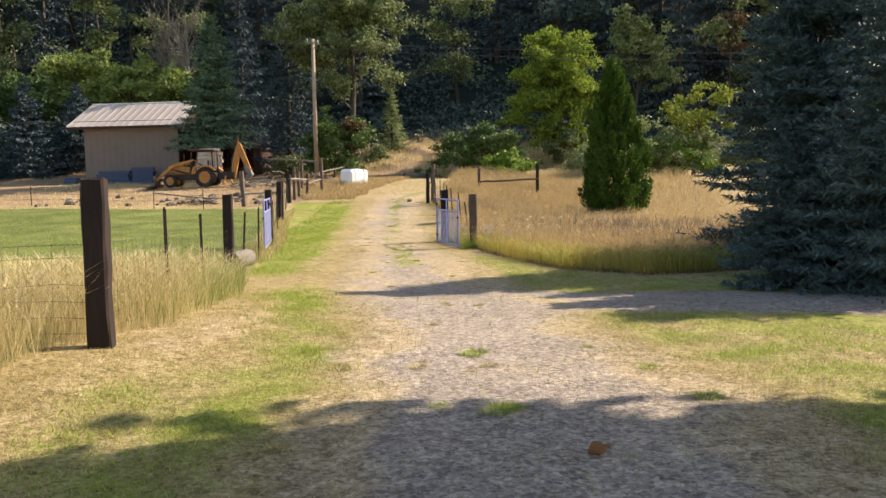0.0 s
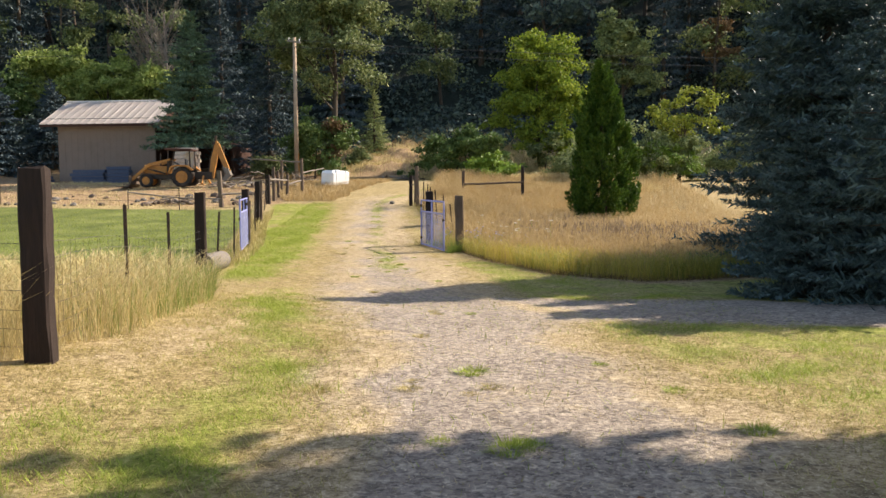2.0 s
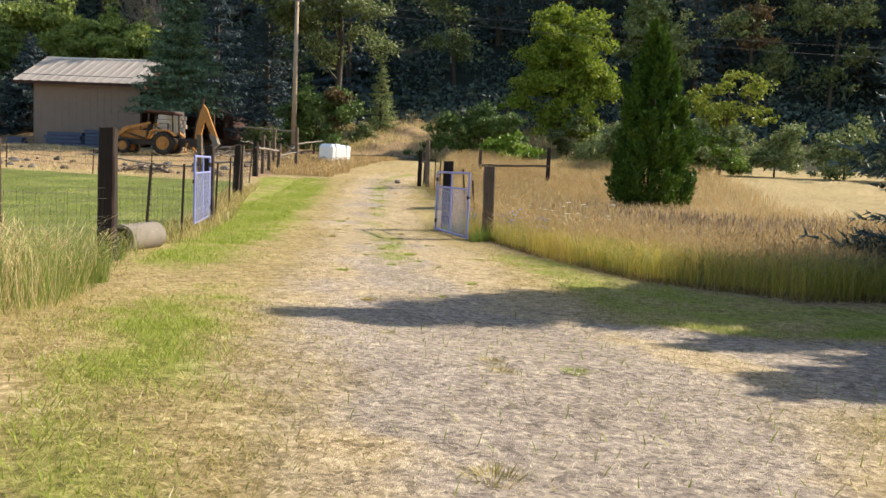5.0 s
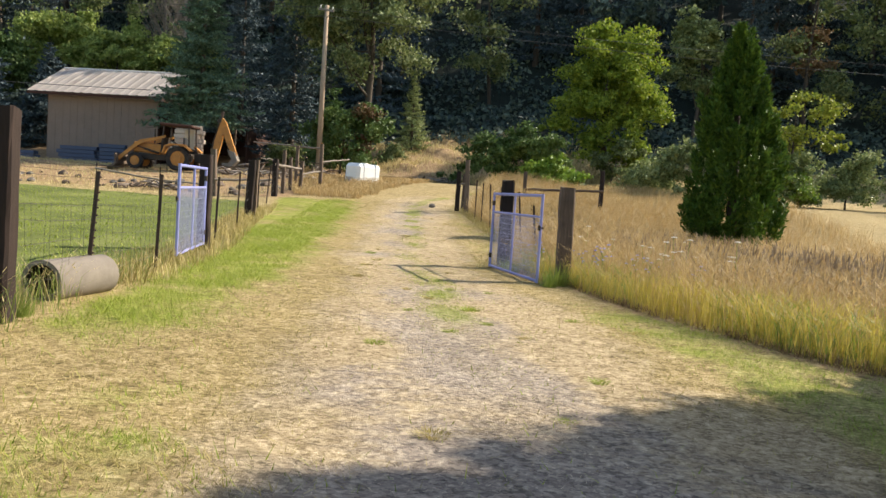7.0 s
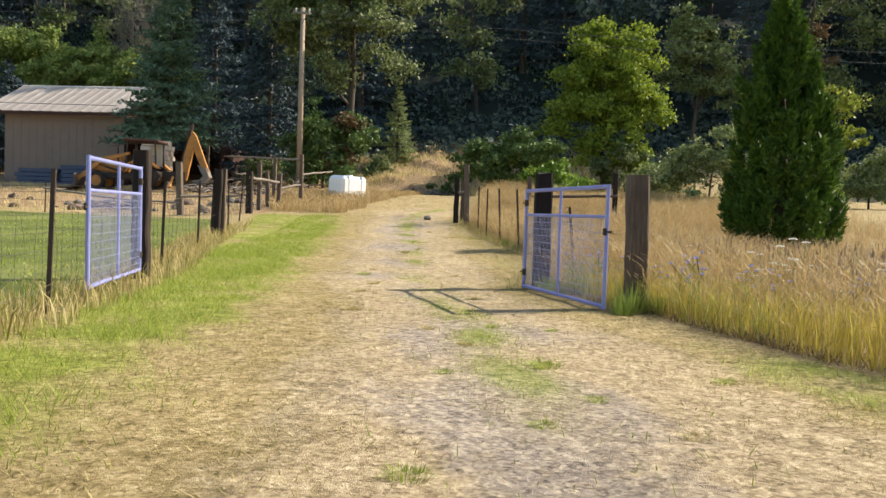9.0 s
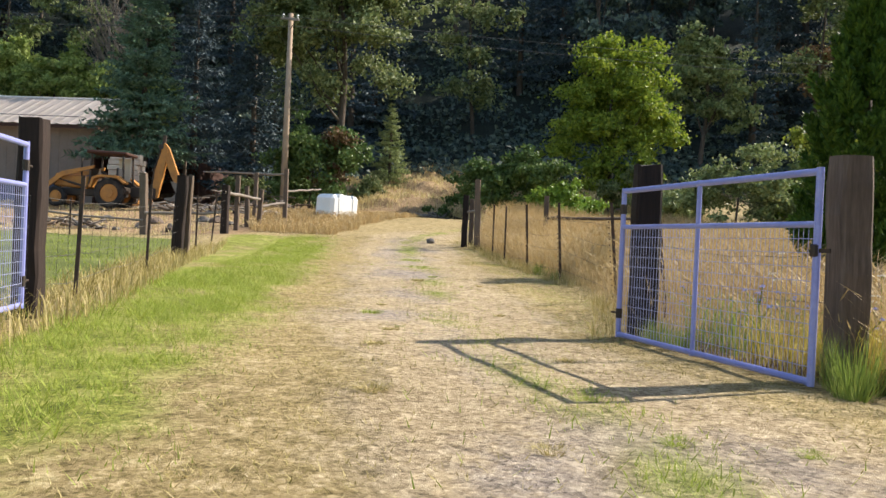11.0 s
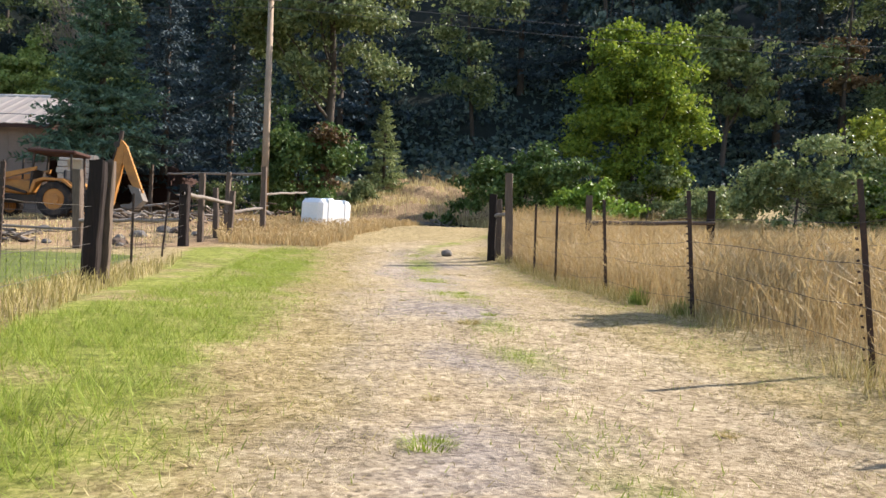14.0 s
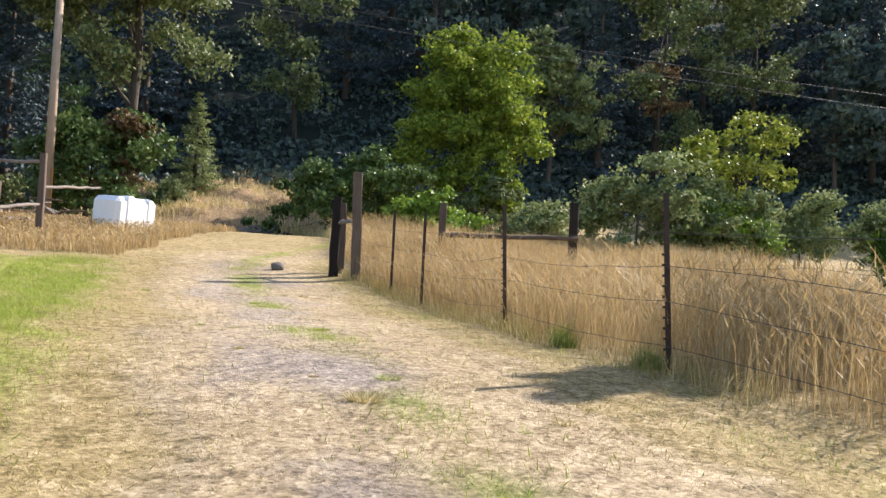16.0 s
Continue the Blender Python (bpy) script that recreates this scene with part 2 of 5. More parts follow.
G_WEED = plant_mat("green_weeds", [(0.10, 0.15, 0.03), (0.20, 0.27, 0.05), (0.32, 0.36, 0.10)], 0.6, 0.35)
G_SEED = plant_mat("grey_brown_seed_stalks", [(0.15, 0.11, 0.075), (0.26, 0.195, 0.13), (0.38, 0.30, 0.21)], 0.7, 0.15)
F_WHITE = plant_mat("white_umbels", [(0.66, 0.66, 0.6), (0.82, 0.82, 0.78)], 0.6, 0.2)
F_BLUE = plant_mat("chicory_petals", [(0.26, 0.27, 0.6), (0.42, 0.44, 0.74)], 0.6, 0.2)


# ---- geometry helpers ----
def raw(name, verts, faces, mat, smooth=False):
    """A mesh from arrays; faces all of one size."""
    verts, faces = np.asarray(verts, np.float32), np.asarray(faces, np.int32)
    me = bpy.data.meshes.new(name)
    k = faces.shape[1]
    me.vertices.add(len(verts))
    me.vertices.foreach_set("co", verts.ravel())
    me.loops.add(faces.size)
    me.loops.foreach_set("vertex_index", faces.ravel())
    me.polygons.add(len(faces))
    me.polygons.foreach_set("loop_start", np.arange(0, faces.size, k, dtype=np.int32))
    me.polygons.foreach_set("use_smooth", np.full(len(faces), smooth))
    me.update(calc_edges=True)
    me.materials.append(mat)
    return me


def under(ob, parent):
    if parent is not None:
        ob.parent = parent
    return ob


def part(name, bm, material, parent=None, label="", smooth=False):
    """Links a bmesh as one mesh object under a thing or a part."""
    me = bpy.data.meshes.new(name)
    bmesh.ops.recalc_face_normals(bm, faces=bm.faces)
    bm.to_mesh(me)
    bm.free()
    me.materials.append(material)
    if smooth:
        me.polygons.foreach_set("use_smooth", [True] * len(me.polygons))
    return tagged(under(new(name, me), parent), label)


def soup(name, verts, faces, material, parent=None, label="", smooth=False):
    return tagged(under(new(name, raw(name, verts, faces, material, smooth)), parent), label)


def empty(name, m, label, category, group=""):
    e = new(name)
    e.matrix_world = m
    return tagged(e, label, category, group)


def box(bm, size, m=Matrix(), bevel=0.0):
    got = bmesh.ops.create_cube(bm, size=1.0, matrix=m @ Matrix.Diagonal((*size, 1)))
    if bevel:
        edges = list({e for v in got["verts"] for e in v.link_edges})
        bmesh.ops.bevel(bm, geom=edges, offset=bevel, segments=1, affect="EDGES")
    return bm


def rod(bm, a, b, r, r2=None, seg=8):
    a, b = Vector(a), Vector(b)
    m = Matrix.Translation((a + b) / 2) @ (b - a).to_track_quat("Z", "Y").to_matrix().to_4x4()
    bmesh.ops.create_cone(bm, cap_ends=True, segments=seg, radius1=r, radius2=r if r2 is None else r2, depth=(b - a).length, matrix=m)
    return bm


def slab(bm, outline, thick, m=Matrix()):
    """An outline in the xz plane, made thick along y."""
    va = [bm.verts.new(m @ Vector((x, -thick / 2, z))) for x, z in outline]
    vb = [bm.verts.new(m @ Vector((x, thick / 2, z))) for x, z in outline]
    bm.faces.new(va)
    bm.faces.new(vb[::-1])
    for i in range(len(va)):
        j = (i + 1) % len(va)
        bm.faces.new((va[j], va[i], vb[i], vb[j]))
    return bm


def B():
    return bmesh.new()


def tubes(paths, radius, seg=4):
    """Thin tubes along polylines, as arrays of verts and quads."""
    vs, fs, off = [], [], 0
    for p in paths:
        p = np.asarray(p, float)
        r = radius if np.ndim(radius) else np.full(len(p), radius)
        d = np.gradient(p, axis=0)
        d /= np.linalg.norm(d, axis=1, keepdims=True) + 1e-9
        ref = np.where(np.abs(d[:, 2:3]) > 0.8, [[1.0, 0, 0]], [[0, 0, 1.0]])
        u = np.cross(d, ref)
        u /= np.linalg.norm(u, axis=1, keepdims=True) + 1e-9
        w = np.cross(d, u)
        a = np.arange(seg) * 2 * np.pi / seg
        ring = p[:, None] + r[:, None, None] * (np.cos(a)[None, :, None] * u[:, None] + np.sin(a)[None, :, None] * w[:, None])
        vs.append(ring.reshape(-1, 3))
        for i in range(len(p) - 1):
            for k in range(seg):
                k2 = (k + 1) % seg
                fs.append((off + i * seg + k, off + i * seg + k2, off + (i + 1) * seg + k2, off + (i + 1) * seg + k))
        off += len(p) * seg
    return np.concatenate(vs), np.array(fs)


# ---- the lie of the land ----
PROF_Y = [-400, -60, -6, 3, 6, 11, 13, 15, 21, 24, 27, 31, 34.3, 38, 41.4, 45, 52, 58, 66, 70, 75, 80, 84, 92, 110, 140, 180, 240, 420, 900]
PROF_Z = [2, 0.6, 0.3, 0.2, 0.1, 0.03, -0.12, -0.18, -0.2, -0.14, -0.08, 0.0, 0.2, 0.35, 0.5, 0.8, 1.5, 2.2, 2.6, 2.95, 3.7, 5.4, 6.6, 10, 22, 42, 66, 90, 110, 110]
FENCE_L = [(-0.62, 6.28), (-3.13, 16.8), (-4.95, 25.7), (-8.0, 36.7), (-10.35, 46.65)]
FENCE_R = [(0.87, 26.93), (1.3, 31.07), (0.72, 34.3), (0.2, 37.85), (-0.3, 41.5), (-1.12, 45.1)]
DRIVE_Y = [-10, 5, 8, 11.5, 16, 22, 28, 33, 40, 46, 50, 54, 60]
DRIVE_L = [2.4, 2.2, 1.9, 0.7, -0.3, -1.2, -2.3, -3.1, -4.3, -5.2, -4.9, -3.6, -1.5]
DRIVE_R = [6.5, 5.4, 4.75, 4.2, 3.2, 1.5, 0.1, -0.4, -1.35, -2.2, -2.0, -0.6, 1.5]


def lumps(x, y, s, seed=0.0):
    """A smooth, cheap noise of sines, about -1 to 1."""
    x, y = np.asarray(x) / s + seed, np.asarray(y) / s - 1.7 * seed
    return (np.sin(x * 1.7 + 1.3 * np.sin(y * 1.1 + seed)) + np.sin(y * 1.9 + 1.7 * np.sin(x * 0.8 - seed)) + 0.6 * np.sin(3.1 * x + 2.3 * y)) / 2.6


def smooth01(a):
    a = np.clip(a, 0, 1)
    return a * a * (3 - 2 * a)


def land(x, y):
    x, y = np.asarray(x, float), np.asarray(y, float)
    z = np.interp(y + 0.8 * lumps(x, y, 9, 3) * np.clip((y - 60) / 10, 0, 1), PROF_Y, PROF_Z)
    z = z + 0.16 * np.exp(-(((x + 1) / 2.0) ** 2) - ((y - 6.5) / 3.5) ** 2)
    side = np.clip((np.abs(x) - 55) / 90, 0, 1)
    z = z + side ** 1.5 * 40 * np.clip((y - 20) / 60, 0, 1)
    bank = np.exp(-(((x + 5) / 5.5) ** 2)) * smooth01((y - 68) / 5.5) * np.clip((92 - y) / 8, 0, 1)
    z = z + bank * (0.85 + 0.5 * lumps(x, y, 1.6, 5) + 0.22 * lumps(x, y, 0.6, 8))
    z = z - 0.4 * np.clip((x - 2.5) / 5, 0, 1) * np.exp(-(((y - 40) / 8.0) ** 2))
    rough = 0.012 * lumps(x, y, 0.35, 1) + 0.02 * lumps(x, y, 1.1, 2) + 0.06 * lumps(x, y, 4.0, 6)
    return z + rough * np.clip((np.abs(y - 20) + 6) / 14, 0.5, 1)


def gl(x, y):
    return float(land(x, y))


def fence_l(y):
    return np.interp(y, [p[1] for p in FENCE_L], [p[0] for p in FENCE_L]) + np.where(np.asarray(y) < 6.28, (6.28 - np.asarray(y)) * 0.24, 0)


def fence_r(y):
    return np.interp(y, [p[1] for p in FENCE_R], [p[0] for p in FENCE_R])


def field_depth(x, y):
    """How far inside the tall right-hand field a place lies, in metres; negative outside."""
    edge = np.interp(x, [0.9, 1.8, 2.3, 2.6, 3.2, 4.6, 6.5, 7.6, 9, 14, 30], [26.9, 25.2, 24.6, 23.3, 21.6, 18.3, 16.4, 16.8, 17.5, 19, 20])
    by_edge = (y - edge) * 0.8
    by_gate = x - (2.25 - (y - 24.2) * 0.36)
    by_fence = np.where(y > 26.8, x - fence_r(y) - 0.05, np.where(y > 24.3, by_gate, 9.0))
    return np.minimum(by_edge, by_fence)


def zones(x, y):
    """The kinds of ground at given places, each from 0 to 1."""
    wob = 0.2 * lumps(x, y, 0.9, 4) + 0.26 * lumps(x, y, 2.4, 10) + 0.14 * lumps(x, y, 0.33, 17)
    dl, dr = np.interp(y, DRIVE_Y, DRIVE_L), np.interp(y, DRIVE_Y, DRIVE_R)
    inside = np.minimum(x - dl, dr - x) + wob
    spur_mid = 12.1 - 0.32 * (x - 4.5) + 0.02 * (x - 4.5) ** 2
    spur = 1.55 - np.abs(y - spur_mid) + wob
    spur = np.where(x > 2.5, spur, -1)
    gravel = np.maximum(smooth01(inside / 1.3 + 0.4), smooth01(spur / 0.6 + 0.5))
    gravel = gravel * np.clip(1 - (y - 45) / 8, 0, 1)
    mid = np.exp(-(((x - (dl + dr) / 2 - 0.1) / 0.42) ** 2)) * smooth01((y - 13) / 8) * (0.7 + 0.5 * lumps(x, y, 1.3, 8) + 0.5 * lumps(x, y, 0.5, 15))
    left = x < (dl + dr) / 2
    rim = np.exp(-((inside - np.where(left, 0.3, 0.15)) / np.where(left, 0.3, 0.5)) ** 2) * np.where(left, 0.5, 0.8) * (0.75 + 0.5 * lumps(x, y, 1.0, 9))
    rut = np.exp(-(((x - dr + 0.75) / 0.5) ** 2)) + 0.8 * np.exp(-(((x - dl - 0.8) / 0.5) ** 2))
    straw = np.clip(rim + 0.38 * rut * smooth01((y - 9) / 8) * (0.75 + 0.5 * lumps(x, y, 0.8, 12)) + 0.36 * (y > 14) * (inside > 0) * (0.75 + 0.6 * lumps(x, y, 0.9, 21)) + 0.35 * (y < 9) * (inside > 0) * (0.8 + 0.5 * lumps(x, y, 0.7, 2)), 0, 1)
    straw = np.maximum(straw, 0.75 * np.exp(-(((x + 0.1) / 0.9) ** 2) - ((y - 7.8) / 2.2) ** 2))
    straw = straw * np.where((x > dr) & (y > 23), 0.5, 1) * np.clip(1 - (y - 50) / 10, 0.25, 1)
    fl = fence_l(y)
    fd = field_depth(x, y)
    lawn_l = smooth01((x - fl) / 0.6) * smooth01((dl - 0.2 - x) / 1.6) * smooth01((y - 14.5) / 5) * smooth01((47.5 - y) / 1.5)
    lawn_m = 0.75 * np.exp(-(((x - (dl - 0.75)) / 0.55) ** 2)) * smooth01((17 - y) / 4)
    lawn_r = 0.62 * smooth01((x - dr) / 0.8) * smooth01(-fd / 0.4) * smooth01((22.5 - y) / 2) * (1 - gravel)
    lawn_s = 0.45 * smooth01((x - fl) / 0.6) * smooth01((dl - x) / 0.6) * smooth01((6.5 - y) / 2)
    lawn_q = 0.3 * smooth01((fence_r(y) - x) / 0.3) * smooth01((x - dr) / 0.4) * (y > 26) * (0.6 + 0.6 * lumps(x, y, 1.2, 3))
    lawn = np.clip(np.maximum.reduce([lawn_l, lawn_m, lawn_r, lawn_s, lawn_q, mid]) * (0.85 + 0.35 * lumps(x, y, 1.7, 7) + 0.45 * lumps(x, y, 0.42, 11)), 0, 1)
    past = smooth01((fl - 0.3 - x) / 0.8) * smooth01((44.5 + 0.35 * (-10 - x) * 0.3 - y) / 1.2)
    dirt = smooth01((y - 45.2 - 0.1 * (-10 - x)) / 1.5) * smooth01((-8.5 - x) / 2.5) * smooth01((84 - y) / 6)
    dirt = np.maximum(dirt, 0.7 * smooth01((y - 62) / 8) * smooth01((88 - y) / 4) * smooth01((8 - np.abs(x + 4)) / 4))
    dirt = np.maximum(dirt, 0.75 * np.exp(-((fd + 0.25) / 0.28) ** 2) * (y < 24.5) * (x > 2.4))
    # Wooded slope, whose ground colour has the trees' shade in it.
    woods_shade = smooth01((y - 80) / 5) * (1 - 0.9 * np.exp(-(((x + 5) / 6.0) ** 2)) * (y < 83))
    woods_shade = np.maximum(woods_shade, smooth01((-42 - x) / 8) * (y > 60))
    gravel = gravel * (1 - 0.75 * np.clip(mid, 0, 1))
    return dict(gravel=gravel, straw=straw * (1 - past), lawn=lawn, pasture=past, dirt=dirt, woods_shade=woods_shade, inside=inside, field=fd)


def grid_lines(marks):
    out = []
    for (a, b, n) in marks:
        out.append(np.linspace(a, b, n, endpoint=False))
    return np.concatenate(out + [[marks[-1][1]]])


def build_ground():
    xs = grid_lines([(-700, -140, 8), (-140, -40, 30), (-40, -14, 50), (-14, 12, 150), (12, 40, 45), (40, 140, 30), (140, 700, 8)])
    ys = grid_lines([(-500, -40, 6), (-40, -2, 18), (-2, 32, 180), (32, 52, 70), (52, 96, 90), (96, 200, 45), (200, 900, 10)])
    x, y = np.meshgrid(xs, ys)
    x, y = x.ravel(), y.ravel()
    z = land(x, y)
    nx = len(xs)
    i = (np.arange(len(ys) - 1)[:, None] * nx + np.arange(nx - 1)).ravel()
    me = raw("ground", np.stack([x, y, z], 1), np.stack([i, i + 1, i + 1 + nx, i + nx], 1), M_GROUND, True)
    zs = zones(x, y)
    for k in ("gravel", "straw", "lawn", "pasture", "dirt", "woods_shade"):
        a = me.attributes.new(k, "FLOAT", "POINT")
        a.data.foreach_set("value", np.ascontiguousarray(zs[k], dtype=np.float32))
    return tagged(new("ground", me), "gravel drive, mown dry lawn, green pasture and wooded hillside", "ground", kind="structure")


build_ground()


# ---- plants ----
def unit(v):
    return v / (np.linalg.norm(v, axis=-1, keepdims=True) + 1e-9)


def leaf_cards(rng, centres, size, spread, out):
    """Folded leaves: two triangles along a midrib, turned at random but leaning outwards."""
    n = len(centres)
    nrm = unit(out * 0.8 + rng.normal(size=(n, 3)))
    a = unit(np.cross(nrm, rng.normal(size=(n, 3))))
    b = np.cross(nrm, a)
    s = size * rng.uniform(0.55, 1.35, (n, 1))
    fold = nrm * s * 0.22
    p0, p1 = centres - a * s * 0.6, centres + a * s * 0.6
    q0, q1 = centres + b * s * 0.42 + fold, centres - b * s * 0.42 + fold
    v = np.stack([p0, q0, p1, q1], 1).reshape(-1, 3)
    i = np.arange(n)[:, None] * 4
    f = np.concatenate([i + [0, 1, 2], i + [0, 2, 3]])
    return v, f


def crown_shape(rng, lobes, clumps, per, size, clump_r):
    """Leaves in clumps, and the clumps bunched on boughs, over the outside of several lobes (centre, radii)."""
    cs, outs = [], []
    vol = np.array([r[0] * r[2] for _, r in lobes], float)
    for (c, r), share in zip(lobes, vol / vol.sum()):
        n = max(4, int(clumps * share * 0.5))
        boughs = max(3, n // 5)
        d = unit(rng.normal(size=(boughs, 3)))
        d[:, 2] = np.where(d[:, 2] < -0.5, -d[:, 2], d[:, 2])
        rad = rng.uniform(0.3, 1.0, (boughs, 1)) ** 0.5 * (1 + 0.12 * rng.normal(size=(boughs, 1)))
        b = np.array(c) + d * rad * np.array(r)
        k = rng.integers(0, boughs, n)
        j = rng.normal(size=(n, 3)) * clump_r * np.array([1.15, 1.15, 0.7])
        j[:, 2] -= 0.25 * np.hypot(j[:, 0], j[:, 1])
        cs.append(b[k] + j)
        outs.append(unit(d[k] + 0.7 * unit(j) + np.array([0, 0, 0.35])))
    cs, outs = np.concatenate(cs), np.concatenate(outs)
    k = np.repeat(np.arange(len(cs)), int(per * 2.6))
    j = rng.normal(size=(len(k), 3)) * clump_r * 0.72 * np.array([1, 1, 0.6]) * rng.uniform(0.5, 1.3, (len(cs), 1))[k]
    return cs, leaf_cards(rng, cs[k] + j, size * 0.82, 0, unit(outs[k] + 0.5 * unit(j)))


def limb_paths(rng, base, top, targets, r0):
    """A leaning trunk and limbs that reach for the given places."""
    base, top = np.array(base, float), np.array(top, float)
    t = np.linspace(0, 1, 7)[:, None]
    trunk = base + (top - base) * t + np.sin(t * 5 + rng.uniform(0, 6)) * 0.02 * np.linalg.norm(top - base) * np.array([1, 0.6, 0])
    paths, radii = [trunk], [r0 * (1.15 - 0.95 * t[:, 0])]
    for g in targets:
        s = rng.uniform(0.3, 0.85)
        a = np.array([np.interp(s, t[:, 0], trunk[:, k]) for k in range(3)])
        u = np.linspace(0, 1, 5)[:, None]
        bend = np.array([0, 0, 1.0]) * np.sin(u * np.pi) * 0.12 * np.linalg.norm(g - a)
        paths.append(a + (g - a) * u - bend * 0.6 + rng.normal(size=(5, 3)) * 0.03 * np.linalg.norm(g - a) * u)
        radii.append(r0 * 0.42 * (1 - s * 0.5) * (1 - 0.85 * u[:, 0]))
    return paths, radii


def tube_set(paths, radii, seg=6):
    vs, fs, off = [], [], 0
    for p, r in zip(paths, radii):
        v, f = tubes([p], np.asarray(r), seg)
        vs.append(v)
        fs.append(f + off)
        off += len(v)
    return np.concatenate(vs), np.concatenate(fs)


def broadleaf(name, x, y, lobes, leaf, label, seed, clumps=260, per=26, size=0.3, clump_r=0.55, r0=0.22, trunk=True, category="tree", group="", bark=M_BARK, limbs=14):
    rng = np.random.default_rng(seed)
    z = gl(x, y) - 0.05
    e = empty(name, pose(x, y, z), label, category, group)
    cs, (v, f) = crown_shape(rng, lobes, clumps, per, size, clump_r)
    top = max(c[2] + 0.55 * r[2] for c, r in lobes)
    if trunk:
        pick = cs[rng.choice(len(cs), min(limbs, len(cs)), replace=False)]
        mean = np.mean([c for c, _ in lobes], axis=0)
        p, r = limb_paths(rng, (0, 0, 0), (mean[0] * 0.7, mean[1] * 0.7, top * 0.82), pick, r0)
        soup("trunk", *tube_set(p, r), bark, e, smooth=True)
    soup("crown", v, f, leaf, e)
    return e


def conifer_arrays(rng, height, radius, whorls, per_whorl, shoots, needles, droop=0.25, skirt=0.25, width=0.035, power=0.85, longest=0.5, bare=60, side_run=0.36, rise=0.0):
    """Boughs in whorls, each a flat drooping spray of shoots that bristle with narrow needles."""
    nb = whorls * per_whorl
    h = (np.repeat(np.arange(whorls), per_whorl) + rng.uniform(-0.4, 0.4, nb)) / whorls
    h = np.clip(h, 0, 0.995)
    z0 = skirt + h * (height - skirt)
    length = radius * (1 - h) ** power * rng.uniform(0.72, 1.12, nb) + 0.12
    az = rng.uniform(0, 2 * np.pi, nb)
    d = np.stack([np.cos(az), np.sin(az), np.zeros(nb)], 1)
    lift = (0.35 * h - droop * (1 - h)) * length
    k = np.repeat(np.arange(nb), shoots)
    s = np.tile((np.arange(shoots) + 0.5) / shoots, nb) * 0.82 + rng.uniform(0, 0.18, nb * shoots)
    side = np.where(np.tile(np.arange(shoots), nb) % 2 == 0, 1.0, -1.0)
    across = np.stack([-d[:, 1], d[:, 0], np.zeros(nb)], 1)
    root = d[k] * (length[k] * s)[:, None]
    root[:, 2] = z0[k] + lift[k] * np.sin(s * 1.6) + 0.10 * length[k] * s ** 3
    run = (side_run * (1.15 - s) + 0.10) * length[k] * rng.uniform(0.7, 1.25, len(k))
    aim = unit(d[k] * 0.75 + across[k] * (side * 0.8)[:, None] + np.array([0, 0, 1]) * rng.uniform(-0.2 + rise, 0.12 + 2 * rise, len(k))[:, None])
    m = np.repeat(np.arange(len(k)), needles)
    q = np.tile((np.arange(needles) + 0.3) / needles, len(k)) + rng.uniform(-0.1, 0.1, len(m))
    base = root[m] + aim[m] * (run[m] * q)[:, None]
    side2 = unit(np.cross(aim[m], rng.normal(size=(len(m), 3))))
    ndl = np.clip(run[m] * 0.42, 0.05, longest) * rng.uniform(0.7, 1.3, len(m))
    tip = base + (aim[m] * 0.75 + side2 * 0.75) * ndl[:, None]
    w = unit(np.cross(tip - base, rng.normal(size=(len(m), 3)))) * (np.maximum(width, ndl * 0.2))[:, None] * 0.5
    v = np.stack([base - w, base + w, tip], 1).reshape(-1, 3)
    f = np.arange(len(m) * 3).reshape(-1, 3)
    paths = [np.stack([(0, 0, 0), (0, 0, height * 0.5), (0, 0, height * 0.97)])]
    radii = [np.array([1, 0.55, 0.05]) * (0.018 * height + 0.03)]
    for i in rng.choice(nb, min(nb, bare), replace=False):
        u = np.linspace(0, 0.9, 4)
        p = d[i] * (length[i] * u)[:, None]
        p[:, 2] = z0[i] + lift[i] * np.sin(u * 1.6)
        paths.append(p)
        radii.append(np.array([0.03, 0.022, 0.015, 0.006]) * (0.5 + length[i] * 0.3))
    return (v, f), tube_set(paths, radii, 5)


def conifer(name, x, y, height, radius, leaf, label, seed, whorls=34, per_whorl=8, shoots=14, needles=7, category="tree", group="", **kw):
    rng = np.random.default_rng(seed)
    e = empty(name, pose(x, y, gl(x, y) - 0.05), label, category, group)
    (v, f), (tv, tf) = conifer_arrays(rng, height, radius, whorls, per_whorl, shoots, needles, **kw)
    soup("trunk", tv, tf, M_BARK, e, smooth=True)
    soup("crown", v, f, leaf, e)
    return e


# Spruces beside the spur of the drive.
SPRUCE = dict(side_run=0.2, rise=0.12)
conifer("blue_spruce", 11.35, 19.4, 9.6, 3.3, L_SPRUCE, "tall dense blue spruce with boughs down to the ground", 1, 24, 16, 26, 11, skirt=0.15, width=0.055, longest=0.2, power=0.8, **SPRUCE)
conifer("blue_spruce", 8.9, 13.9, 3.0, 1.5, L_SPRUCE, "small pale blue spruce in front of taller spruces", 2, 13, 14, 22, 13, skirt=0.1, width=0.034, longest=0.13, **SPRUCE)
conifer("blue_spruce", 10.5, 12.4, 4.6, 2.3, L_SPRUCE, "mid-sized blue spruce beside the gravel spur", 3, 18, 14, 22, 11, skirt=0.1, width=0.042, longest=0.16, power=0.6, **SPRUCE)
conifer("blue_spruce", 17.0, 21.5, 11.5, 4.0, L_SPRUCE, "very tall dark blue spruce at the back of the row", 4, 24, 12, 17, 8, skirt=0.2, width=0.06, longest=0.3, **SPRUCE)
